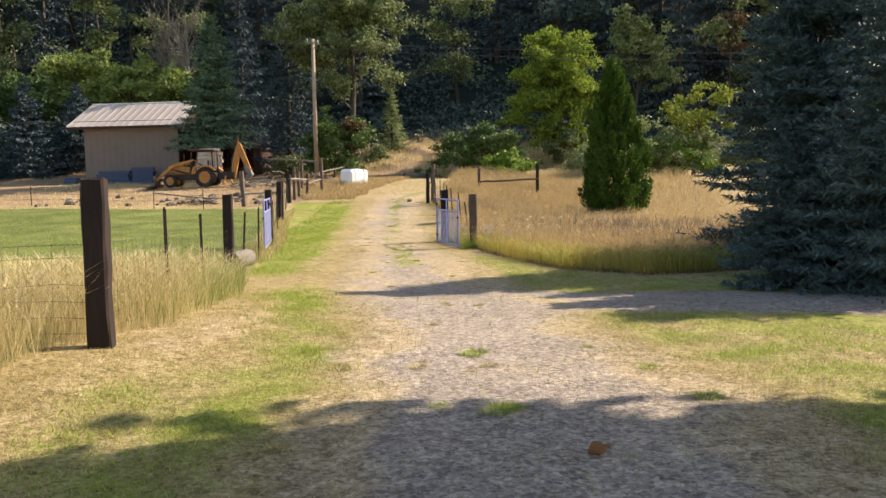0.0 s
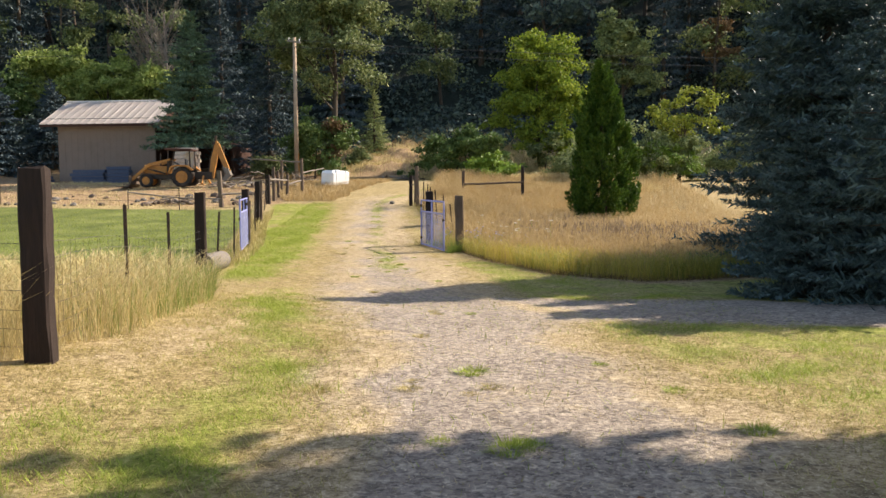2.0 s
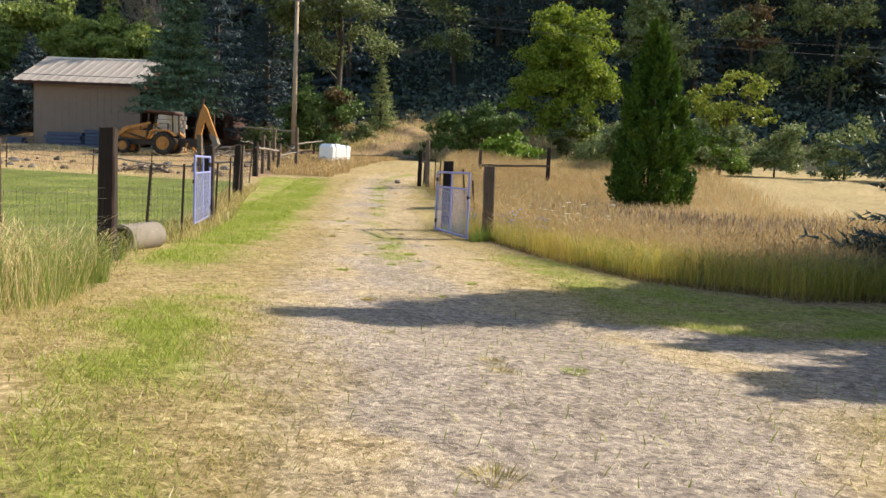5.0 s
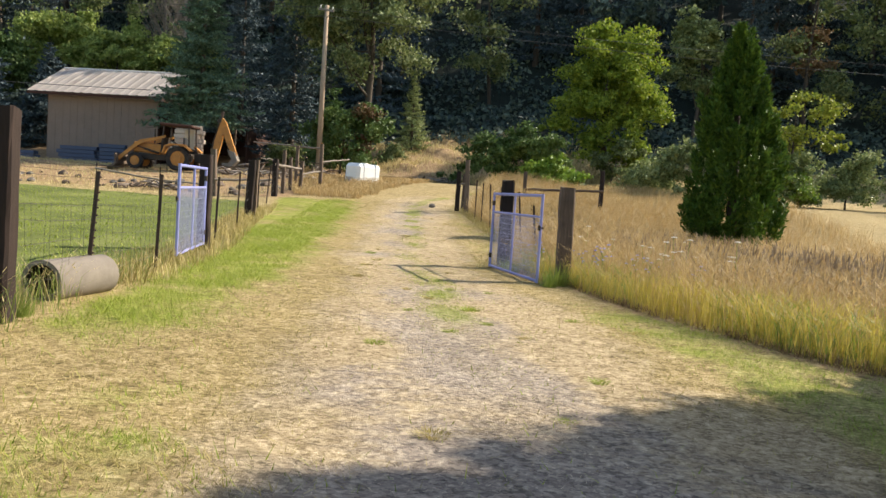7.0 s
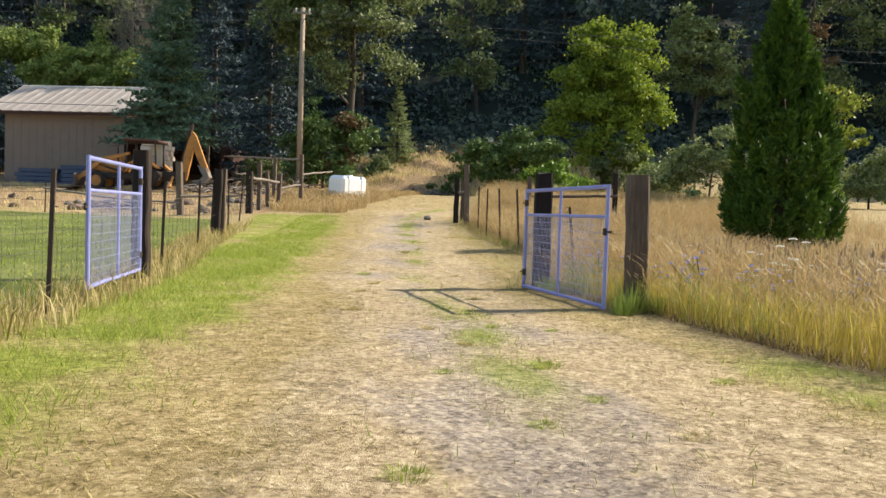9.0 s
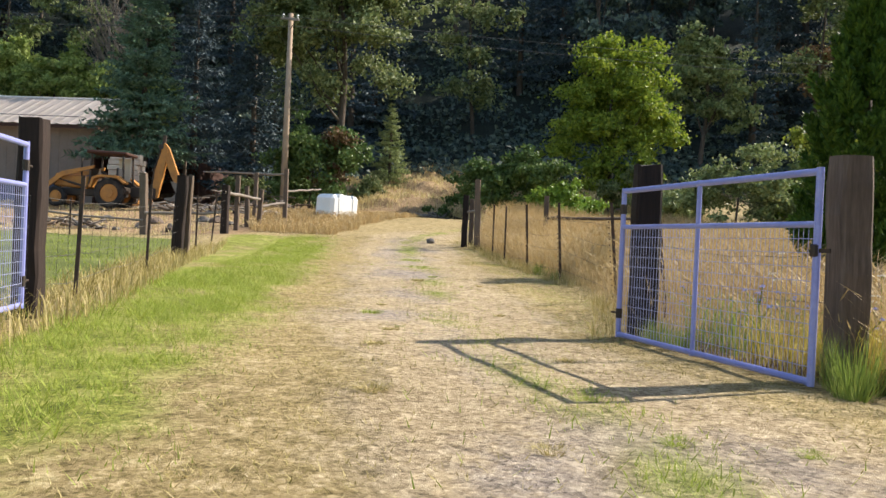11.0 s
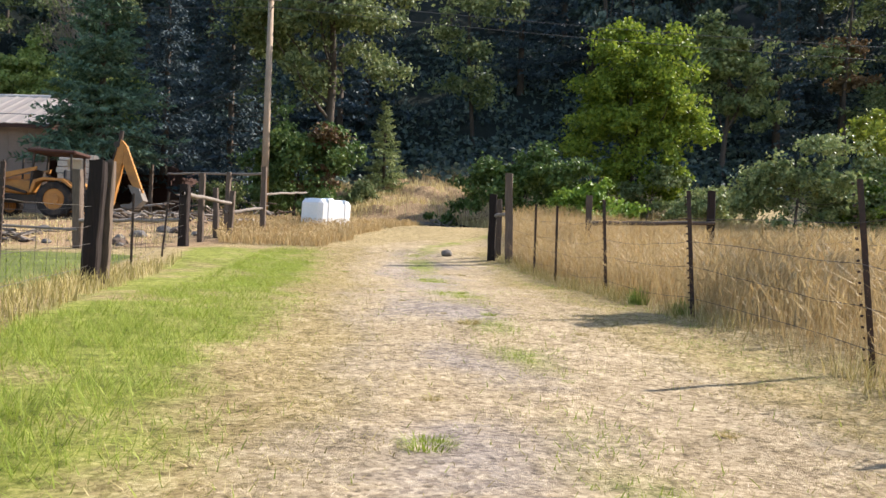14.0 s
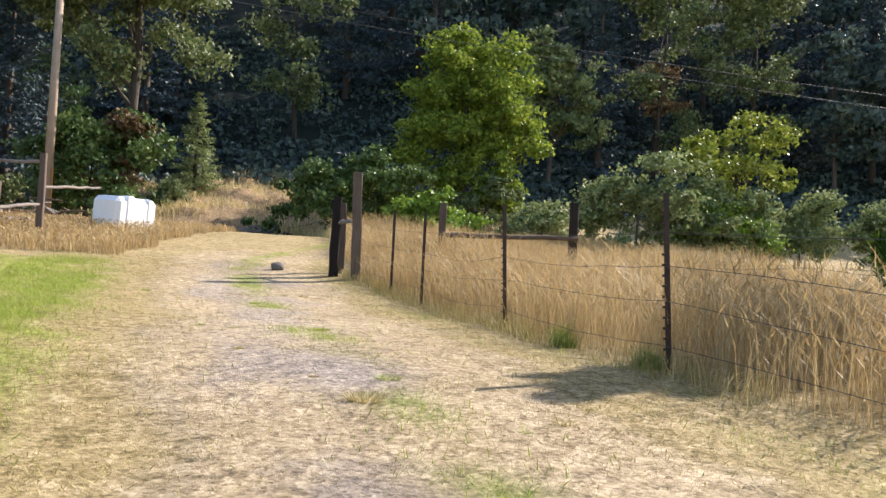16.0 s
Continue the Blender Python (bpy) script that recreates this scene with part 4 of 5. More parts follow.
def rail(a, b, r, mat, label, name="fence_rail", sag=0.0):
    a, b = np.array(a, float), np.array(b, float)
    t = np.linspace(0, 1, 9)[:, None]
    p = a + (b - a) * t
    p[:, 2] -= sag * np.sin(t[:, 0] * np.pi)
    p += np.random.default_rng(int(abs(a[0]) * 100)).normal(size=p.shape) * 0.012
    v, f = tubes([p], r * (1 - 0.2 * t[:, 0]), 7)
    o = soup(name, v, f, mat, None, label, True)
    return tagged(o, category="fence rail")


def up(x, y, h):
    return (x, y, gl(x, y) + h)


rail(up(1.3, 48.45, 0.95), up(5.0, 48.45, 1.1), 0.07, M_OLDPOST, "weathered pole rail across the dry field")
rail(up(-10.35, 46.5, 1.5), up(-9.95, 49.6, 1.2), 0.07, M_GREYWOOD, "grey pole rail of the corral")
rail(up(-10.1, 49.4, 0.9), up(-9.6, 52.0, 1.0), 0.06, M_GREYWOOD, "grey pole rail of the corral")
rail(up(-9.7, 52.1, 2.2), up(-15.5, 58.0, 2.0), 0.05, M_GREYWOOD, "long grey top rail of the corral")
rail(up(-12.8, 45.5, 0.75), up(-10.4, 46.6, 0.75), 0.06, M_GREYWOOD, "grey pole rail of the corral")
rail(up(-18.2, 44.8, 1.0), up(-12.85, 45.5, 0.5), 0.045, M_GREYWOOD, "fallen grey rail at the pasture's edge", sag=0.1)
rail(up(-1.6, 45.6, 1.2), up(-1.15, 45.15, 1.25), 0.05, M_GREYWOOD, "short grey brace between two posts")
rail(up(-9.6, 52.0, 1.5), up(-8.9, 55.5, 1.4), 0.05, M_GREYWOOD, "grey pole rail of the corral")


def wire_fence(line, heights, label, stay=0.0, sag=0.05, seed=0, r=0.005):
    """Strands of wire from post to post, with upright stays between them."""
    rng = np.random.default_rng(seed)
    line = np.array(line, float)
    x0, y0 = line[0]
    e = empty("wire_fence", pose(x0, y0, gl(x0, y0)), label, "fence")
    org = np.array([x0, y0, gl(x0, y0)])
    seg = []
    for (ax, ay), (bx, by) in zip(line, line[1:]):
        n = max(2, int(math.hypot(bx - ax, by - ay) / 0.5))
        for i in range(n):
            seg.append((ax + (bx - ax) * i / n, ay + (by - ay) * i / n, math.sin(math.pi * i / n)))
    seg.append((line[-1][0], line[-1][1], 0.0))
    pts = np.array(seg)
    for h in heights:
        wob = np.cumsum(rng.normal(size=len(pts)) * 0.012)
        wob -= np.linspace(0, wob[-1], len(pts))
        p = np.stack([pts[:, 0] + wob * 0.4, pts[:, 1], land(pts[:, 0], pts[:, 1]) + h - sag * pts[:, 2] + wob], 1) - org
        soup("strand", *tubes([p], r, 4), M_WIRE, e)
    if stay:
        paths = []
        for i in range(len(pts) - 1):
            for k in range(max(1, int(0.5 / stay))):
                u = k * stay / 0.5
                x, y = pts[i, 0] * (1 - u) + pts[i + 1, 0] * u, pts[i, 1] * (1 - u) + pts[i + 1, 1] * u
                z, j = gl(x, y), rng.uniform(-0.03, 0.03, 2)
                paths.append(np.array([(x, y, z + heights[0]), (x + j[0], y, z + heights[len(heights) // 2]), (x + j[1], y, z + heights[-1] - sag * pts[i, 2])]) - org)
        o = soup("mesh_stay", *tubes(paths, r * 0.7, 3), M_WIRE, e)
        tagged(o, kind="stuff")
    return e


wire_fence([(-5.5, 6.6)] + FENCE_L[:2] + [(-4.95, 25.7)], (0.12, 0.3, 0.48, 0.68, 0.9, 1.1), "sagging galvanised field fence along the pasture", 0.17, 0.06, 1, 0.0025)
wire_fence(FENCE_L[2:], (0.3, 0.6, 0.9, 1.2), "galvanised wire fence along the pasture", 0.5, 0.05, 2, 0.0035)
wire_fence([(1.05, 27.0), (1.3, 31.07), (0.72, 34.3), (0.2, 37.85), (-0.28, 41.5), (-1.12, 45.1)], (0.3, 0.6, 0.9, 1.25), "thin wire fence along the dry field", 0, 0.03, 3, 0.003)
wire_fence([(-12.85, 45.6), (-18.2, 44.9), (-23.5, 46.0), (-32.5, 48.2)], (0.5, 0.85, 1.15), "wire fence across the far end of the pasture", 0, 0.06, 4, 0.008)
wire_fence([(2.3, 24.8), (1.75, 29.2), (3.4, 36), (4.92, 48.6)], (0.6, 1.0), "slack wire between posts in the field", 0, 0.06, 5, 0.003)


def gate(hinge, free, height, label, seed, lift=0.03):
    """A welded pipe gate: frame, mid upright, upper rail, and a wire mesh below it."""
    hx, hy = hinge
    fx, fy = free
    ln = math.hypot(fx - hx, fy - hy)
    ang = math.degrees(math.atan2(fy - hy, fx - hx))
    drop = gl(fx, fy) - gl(hx, hy)
    e = empty("farm_gate", pose(hx, hy, gl(hx, hy) + lift, 0, -math.degrees(math.atan2(drop, ln)) * 0.8, ang), label, "gate", "pair of drive gates")
    r = 0.027

    def pipe(name, a, b, rr=r):
        part(name, rod(B(), a, b, rr, seg=10), M_GATE, e, smooth=False)

    pipe("hinge_stile", (0, 0, 0), (0, 0, height))
    pipe("free_stile", (ln, 0, 0), (ln, 0, height))
    pipe("mid_stile", (ln * 0.48, 0, 0), (ln * 0.48, 0, height), r * 0.8)
    pipe("top_rail", (0, 0, height - 0.03), (ln, 0, height - 0.03))
    pipe("upper_rail", (0, 0, height * 0.74), (ln, 0, height * 0.74), r * 0.85)
    pipe("bottom_rail", (0, 0, 0.03), (ln, 0, 0.03))
    rng = np.random.default_rng(seed)
    hor, ver = [], []
    top = height * 0.74
    for i in range(1, 11):
        z = 0.03 + (top - 0.03) * i / 11
        hor.append(np.array([(0, 0.012, z), (ln * 0.5, 0.012 + rng.uniform(-0.02, 0.02), z + rng.uniform(-0.01, 0.01)), (ln, 0.012, z)]))
    n = int(ln / 0.052)
    for i in range(1, n):
        x = ln * i / n
        ver.append(np.array([(x, 0.014, 0.03), (x + rng.uniform(-0.006, 0.006), 0.014, top * 0.5), (x, 0.014, top)]))
    soup("mesh_panel", *tubes(hor + ver, 0.0028, 4), M_MESH, e, "welded wire mesh infill")
    for z in (0.25, height - 0.22):
        part("hinge", rod(rod(B(), (-0.16, 0, z), (0.0, 0, z), 0.012), (0, 0, z - 0.05), (0, 0, z + 0.05), 0.034), M_IRON, e)
    part("latch", box(box(B(), (0.05, 0.05, 0.09), Matrix.Translation((ln, -0.02, height * 0.62)), 0.008), (0.14, 0.012, 0.03), Matrix.Translation((ln + 0.06, 0, height * 0.62))), M_IRON, e)
    return e


gate((0.83, 26.85), (1.79, 24.2), 1.56, "blue pipe gate with wire mesh, swung wide open", 1)
gate((-4.87, 25.5), (-4.24, 22.9), 1.55, "blue pipe gate with wire mesh, swung open along the fence", 2, 0.14)

# ---- utility pole and cables ----
def utility_pole():
    x, y = -13.05, 64.2
    z = gl(x, y)
    e = empty("utility_pole", pose(x, y, z), "tall weathered wooden utility pole with a short crossarm", "utility pole")
    h = 14.15 - z
    part("pole", rod(B(), (0, 0, -0.2), (0, 0, h), 0.2, 0.14, 14), M_POLE, e, smooth=True)
    part("crossarm", box(B(), (1.6, 0.12, 0.14), Matrix.Translation((0, -0.16, h - 0.35)) @ pose(0, 0, 0, 0, 12, -35), 0.015), M_GREYWOOD, e)
    for s in (-0.65, 0.65):
        m = pose(0, -0.16, h - 0.35, 0, 12, -35)
        p = m @ Vector((s, 0, 0.16))
        bm = rod(B(), p - Vector((0, 0, 0.1)), p + Vector((0, 0, 0.02)), 0.03, 0.05, 10)
        rod(bm, p + Vector((0, 0, 0.02)), p + Vector((0, 0, 0.12)), 0.07, 0.04, 10)
        part("insulator", bm, M_INSUL, e)
    part("brace", rod(B(), (0, -0.16, h - 1.0), (0.4, -0.3, h - 0.42), 0.02), M_IRON, e)
    part("guard", rod(B(), (0.2, -0.1, 0), (0.2, -0.1, 2.3), 0.04), M_YELLOW, e, "yellow guy guard at the foot")
    return z + h


PT = utility_pole()


def cable(a, b, sag, r=0.03, name="power_line", label="thin overhead power line"):
    a, b = np.array(a, float), np.array(b, float)
    t = np.linspace(0, 1, 25)[:, None]
    p = a + (b - a) * t
    p[:, 2] -= sag * 4 * (t * (1 - t))[:, 0]
    tagged(soup(name, *tubes([p], r, 5), M_CABLE, None, label, True), category="cable", group="overhead lines")


for dz, dx in ((-0.15, -0.5), (-0.75, 0.4)):
    cable((-13.05 + dx, 64.1, PT + dz), (92, 67 + dx, PT + dz - 0.2), 2.2, 0.014)
    cable((-13.05 + dx, 64.1, PT + dz), (-90, 58, PT + dz + 1.0), 1.2, 0.014)
cable((-13.05, 64.1, PT - 4.2), (-26.5, 68.2, 7.2), 0.7, 0.02, "service_line", "thin service line running to the shed")
cable((-26.5, 66.6, 8.1), (-90, 58, 9.2), 0.5, 0.02, "service_line", "thin line running along the shed roof")


# ---- shed ----
def shed():
    x0, x1, yf, yb = -35.5, -26.7, 68.3, 76.0
    z = gl(-31, 69) - 0.15
    e = empty("shed", pose(-31, 70, z), "large taupe board shed with pale metal roof and lean-to", "shed")
    o = Matrix.Translation((31, -70, -z))

    def at(x, y, zz):
        return o @ Matrix.Translation((x, y, zz))

    eave, ridge = 7.7, 10.15
    part("front_wall", box(B(), (x1 - x0, 0.15, eave - z), at((x0 + x1) / 2, yf, (eave + z) / 2)), M_WALL, e)
    part("back_wall", box(B(), (x1 - x0, 0.15, eave - z), at((x0 + x1) / 2, yb, (eave + z) / 2)), M_WALL, e)
    for x in (x0, x1):
        bm = slab(B(), [(-3.85, z), (3.85, z), (3.85, eave), (0, ridge - 0.2), (-3.85, eave)], 0.15, o @ Matrix.Translation((x, (yf + yb) / 2, 0)) @ pose(0, 0, 0, 0, 0, 90))
        part("end_wall", bm, M_WALL if x == x0 else M_INNER, e)
    n = 15
    for i in range(n + 1):
        x = x0 + (x1 - x0) * i / n
        part("batten", box(B(), (0.05, 0.02, eave - z - 0.1), at(x, yf - 0.08, (eave + z) / 2)), M_WALL, e)
    part("corner_board", box(B(), (0.16, 0.05, eave - z), at(x1 - 0.05, yf - 0.11, (eave + z) / 2)), M_WALL, e)
    # Roof sheets with raised seams.
    for side in (-1, 1):
        bm = B()
        ya, yc = (yf - 1.0, 72.1) if side < 0 else (yb + 0.9, 72.1)
        m = 60
        xs = np.linspace(x0 - 1.2, x1 + 0.7, m)
        lo, hi = [], []
        for i, x in enumerate(xs):
            k = 0.05 if i % 4 == 0 else 0.0
            lo.append(bm.verts.new(o @ Vector((x, ya, eave + 0.02 + k))))
            hi.append(bm.verts.new(o @ Vector((x, yc, ridge + k))))
        for i in range(m - 1):
            bm.faces.new((lo[i], lo[i + 1], hi[i + 1], hi[i]))
        bmesh.ops.solidify(bm, geom=bm.faces[:], thickness=0.05)
        part("roof_sheet", bm, M_ROOF, e)
    part("ridge_cap", rod(B(), o @ Vector((x0 - 1.2, 72.1, ridge)), o @ Vector((x1 + 0.7, 72.1, ridge)), 0.12), M_ROOF, e)
    part("eave_board", box(B(), (x1 - x0 + 1.9, 0.05, 0.2), at((x0 + x1) / 2 - 0.25, yf - 0.98, eave - 0.1)), M_INNER, e)
    # Lean-to.
    lx = x1 + 6.2
    bm = B()
    vs = [o @ Vector(p) for p in ((x1, yf - 0.7, eave - 0.15), (lx, yf - 0.7, eave - 1.7), (lx, yb, eave - 1.7), (x1, yb, eave - 0.15))]
    bm.faces.new([bm.verts.new(v) for v in vs])
    bmesh.ops.solidify(bm, geom=bm.faces[:], thickness=0.1)
    part("lean_to_roof", bm, M_INNER, e, "dark rusted lean-to roof")
    part("lean_to_back", box(B(), (lx - x1, 0.12, eave - 1.8 - z), at((x1 + lx) / 2, yb - 0.1, (eave - 1.8 + z) / 2)), M_INNER, e)
    part("lean_to_side", box(B(), (0.12, yb - yf - 2, eave - 1.8 - z), at(lx, (yf + yb) / 2 + 1, (eave - 1.8 + z) / 2)), M_INNER, e)
    for x in (x1 + 3.0, lx):
        part("lean_to_post", box(B(), (0.18, 0.18, eave - 1.5 - z), at(x, yf - 0.4, (eave - 1.5 + z) / 2), 0.02), M_OLDPOST, e)
    return z


SHED_Z = shed()


def board_stack(x, y, n, m, w, mat, label, seed):
    """Boards stacked in layers, with their ends a little out of line."""
    rng = np.random.default_rng(seed)
    e = empty("board_stack", pose(x, y, gl(x, y) - 0.02), label, "lumber")
    for i in range(n):
        for j in range(m):
            part("board", box(B(), (w * rng.uniform(0.92, 1.04), 0.34, 0.26), Matrix.Translation((rng.uniform(-0.15, 0.15), j * 0.37, 0.14 + i * 0.29)), 0.01), mat, e)
    return e


board_stack(-32.0, 66.6, 4, 2, 3.0, M_BLUE, "stack of dark blue painted panels against the shed", 1)
board_stack(-29.4, 66.7, 5, 2, 2.0, M_BLUE, "stack of dark blue painted panels against the shed", 2)
board_stack(-36.2, 66.9, 2, 2, 1.3, M_BLUE, "low stack of faded blue panels", 3)
board_stack(-20.7, 60.2, 10, 2, 1.7, M_LUMBER, "tall stack of pale sawn lumber behind the backhoe", 4)
board_stack(-25.2, 68.9, 6, 3, 1.6, M_LUMBER, "stack of pale sawn lumber under the lean-to", 5)


def tank():
    x, y = -8.45, 57.2
    e = empty("water_tank", pose(x, y, gl(x, y) - 0.1, 0, 3, -37), "white plastic water tank lying in dry grass", "tank")
    part("body", box(B(), (1.3, 1.8, 1.2), Matrix.Translation((0, 0, 0.6)), 0.16), M_TANK, e)
    for s in (-0.45, 0.45):
        part("rib", box(B(), (1.34, 0.1, 1.24), Matrix.Translation((0, s, 0.615)), 0.045), M_TANK, e)
    part("lid", rod(B(), (0.1, 0, 1.18), (0.1, 0, 1.27), 0.22, 0.2, 20), M_TANK, e)
    part("outlet", rod(B(), (0.6, 0.1, 0.2), (0.74, 0.1, 0.2), 0.06, seg=10), M_SEAT, e, "dark outlet valve")


tank()


def culvert():
    """A length of concrete pipe lying in the grass."""
    e = empty("concrete_pipe", pose(-3.62, 18.2, gl(-3.62, 18.2) + 0.2, 0, 0, 88), "short weathered concrete pipe lying in the grass", "pipe")
    for name, r, k in (("outer_wall", 0.24, 1), ("inner_wall", 0.19, -1)):
        v, f = tubes([np.array([(0, 0, 0), (0.4, 0, 0), (1.15, 0, 0)])], r, 20)
        # The concrete bore takes a dark iron colour to hold the shade inside.
        soup(name, v, f[:, ::k], M_CONC if k > 0 else M_IRON, e, smooth=True)
    for x in (0, 1.15):
        a = np.arange(20) * 2 * np.pi / 20
        ring = np.concatenate([np.stack([a * 0 + x, r * np.cos(a), r * np.sin(a)], 1) for r in (0.24, 0.19)])
        i = np.arange(20)
        soup("rim", ring, np.stack([i, (i + 1) % 20, (i + 1) % 20 + 20, i + 20], 1), M_CONC, e)


culvert()


# ---- backhoe ----
def backhoe():
    x, y = -19.6, 57.2
    e = empty("backhoe_loader", pose(x, y, gl(x, y) - 0.03, 0, 0, 4), "old faded yellow backhoe loader parked on bare earth", "backhoe")

    def wheel(wx, wy, r, w):
        h = part("wheel", rod(B(), (wx, wy - w * 0.52, r), (wx, wy + w * 0.52, r), r * 0.3, seg=16), M_YELLOW, e, "yellow wheel hub")
        bm = B()
        n = 28
        prof = [(0.6, -0.42), (0.86, -0.5), (0.97, -0.38), (0.97, 0.38), (0.86, 0.5), (0.6, 0.42)]
        loops = []
        for i in range(n):
            a = 2 * math.pi * i / n
            loops.append([bm.verts.new((wx + r * k * math.cos(a), wy + w * s, r + r * k * math.sin(a))) for k, s in prof])
        for i in range(n):
            p, q = loops[i], loops[(i + 1) % n]
            for j in range(6):
                bm.faces.new((p[j], p[(j + 1) % 6], q[(j + 1) % 6], q[j]))
        for i in range(n):
            a = 2 * math.pi * i / n
            m = Matrix.Translation((wx, wy, r)) @ Matrix.Rotation(-a, 4, "Y") @ Matrix.Translation((r * 0.96, 0, 0)) @ pose(0, 0, 0, 25 if i % 2 else -25, 0, 0)
            box(bm, (r * 0.1, w * 0.8, r * 0.09), m)
        part("tyre", bm, M_TYRE, h)
        part("rim", rod(rod(B(), (wx, wy - w * 0.3, r), (wx, wy + w * 0.3, r), r * 0.62, seg=24), (wx, wy - w * 0.36, r), (wx, wy - w * 0.3, r), r * 0.5, seg=24), M_YELLOW, h)

    for wy in (-0.85, 0.85):
        wheel(0, wy, 0.74, 0.42)
        wheel(-2.65, wy * 0.92, 0.49, 0.3)
    part("chassis", box(box(B(), (3.6, 0.7, 0.35), Matrix.Translation((-1.35, 0, 0.78)), 0.03), (0.9, 1.1, 0.3), Matrix.Translation((0.1, 0, 0.95)), 0.03), M_IRON, e)
    part("hood", box(B(), (1.7, 0.85, 0.62), Matrix.Translation((-2.1, 0, 1.3)) @ pose(0, 0, 0, 0, 4, 0), 0.06), M_YELLOW, e)
    part("grille", box(B(), (0.06, 0.7, 0.5), Matrix.Translation((-2.97, 0, 1.28)), 0.01), M_IRON, e)
    part("exhaust", rod(B(), (-1.9, 0.2, 1.55), (-1.9, 0.2, 2.5), 0.045), M_IRON, e)
    for sx, wy in ((-1.15, -0.62), (-1.15, 0.62), (0.55, -0.62), (0.55, 0.62)):
        part("cab_post", rod(B(), (sx, wy, 1.1), (sx * 0.9, wy, 2.68), 0.055), M_IRON, e)
    part("cab_roof", box(B(), (2.0, 1.55, 0.16), Matrix.Translation((-0.28, 0, 2.75)) @ pose(0, 0, 0, 0, 2, 0), 0.05), M_INNER, e, "rusty red-brown cab roof")
    part("rear_panel", box(B(), (0.05, 1.2, 0.9), Matrix.Translation((-1.1, 0, 1.55)), 0.01), M_IRON, e)
    part("side_panel", box(B(), (0.6, 0.04, 1.15), Matrix.Translation((0.1, 0.6, 2.0)), 0.01), M_CABROOF, e, "cream cab side panel")
    part("seat", box(box(B(), (0.5, 0.5, 0.14), Matrix.Translation((-0.2, 0, 1.4)), 0.04), (0.14, 0.5, 0.6), Matrix.Translation((0.08, 0, 1.75)), 0.04), M_SEAT, e)
    part("steering_wheel", rod(rod(B(), (-0.75, 0, 1.3), (-0.62, 0, 1.72), 0.02), (-0.62, 0, 1.72), (-0.6, 0, 1.76), 0.2, seg=16), M_SEAT, e)
    for wy in (-0.88, 0.88):
        bm = slab(B(), [(-0.95, 1.0), (-0.8, 1.5), (-0.4, 1.62), (0.4, 1.6), (0.85, 1.25), (0.75, 1.2), (0.35, 1.5), (-0.4, 1.52), (-0.7, 1.42), (-0.85, 1.0)], 0.5, Matrix.Translation((0, wy, 0)))
        part("fender", bm, M_YELLOW, e)
    for wy in (-0.62, 0.62):
        part("loader_arm", slab(B(), [(-0.95, 1.95), (-0.9, 2.1), (-2.5, 1.75), (-3.7, 0.75), (-3.9, 0.5), (-3.75, 0.42), (-3.5, 0.65), (-2.45, 1.5)], 0.12, Matrix.Translation((0, wy, 0))), M_YELLOW, e)
        part("loader_ram", rod(rod(B(), (-1.3, wy, 1.0), (-2.2, wy, 1.25), 0.06), (-2.2, wy, 1.25), (-2.9, wy, 1.45), 0.035), M_IRON, e)
    bm = slab(B(), [(-3.75, 0.85), (-3.7, 0.25), (-3.9, 0.05), (-4.75, 0.02), (-4.75, 0.06), (-3.98, 0.14), (-3.82, 0.3), (-3.85, 0.85)], 2.1)
    part("loader_bucket", bm, M_OLDPOST, e, "rusty loader bucket")
    # Rear digging arm, folded up.
    part("swing_post", box(B(), (1.25, 0.4, 0.55), Matrix.Translation((1.35, 0, 0.85)), 0.04), M_IRON, e)
    part("boom", slab(B(), [(1.75, 0.75), (2.05, 0.65), (2.3, 1.8), (2.5, 3.1), (2.25, 3.25), (1.9, 2.0)], 0.24), M_YELLOW, e)
    part("dipper", slab(B(), [(2.15, 3.05), (2.32, 3.42), (2.55, 3.15), (3.3, 1.2), (3.1, 1.05), (2.7, 1.75)], 0.2), M_YELLOW, e)
    part("boom_ram", rod(rod(B(), (1.72, 0, 1.1), (1.86, 0, 2.2), 0.07), (1.86, 0, 2.2), (2.12, 0, 3.1), 0.04), M_IRON, e)
    part("link", rod(rod(B(), (2.25, 0, 3.3), (2.3, 0, 3.8), 0.1), (2.15, -0.14, 3.2), (2.15, 0.14, 3.2), 0.13, seg=12), M_IRON, e)
    part("digging_bucket", slab(B(), [(2.75, 1.5), (3.2, 1.35), (3.4, 0.85), (3.0, 0.45), (2.5, 0.55), (2.45, 0.65), (2.85, 0.7), (3.05, 0.9), (2.9, 1.15)], 0.6), M_CONC, e, "worn grey digging bucket")
    for wy in (-0.9, 0.9):
        part("stabiliser", rod(box(B(), (0.4, 0.35, 0.06), Matrix.Translation((1.5, wy * 1.25, 0.2)), 0.01), (1.4, wy * 0.4, 0.8), (1.5, wy * 1.25, 0.24), 0.07), M_YELLOW, e)


backhoe()


# ---- loose things ----
def lump_mesh(name, r, seed, mat, flat=0.7):
    rng = np.random.default_rng(seed)
    bm = B()
    bmesh.ops.create_icosphere(bm, subdivisions=2, radius=r)
    for v in bm.verts:
        k = 1 + 0.28 * noise.noise(v.co / r * 1.3 + Vector((seed, 0, 0))) + rng.uniform(-0.04, 0.04)
        v.co = Vector((v.co.x * k, v.co.y * k * 0.85, v.co.z * k * flat))
    me = bpy.data.meshes.new(name)
    bm.to_mesh(me)
    bm.free()
    me.materials.append(mat)
    return me


o = new("stone", lump_mesh("stone", 0.16, 3, M_STONE))
o.matrix_world = pose(-2.84, 46.5, gl(-2.84, 46.5) + 0.08)
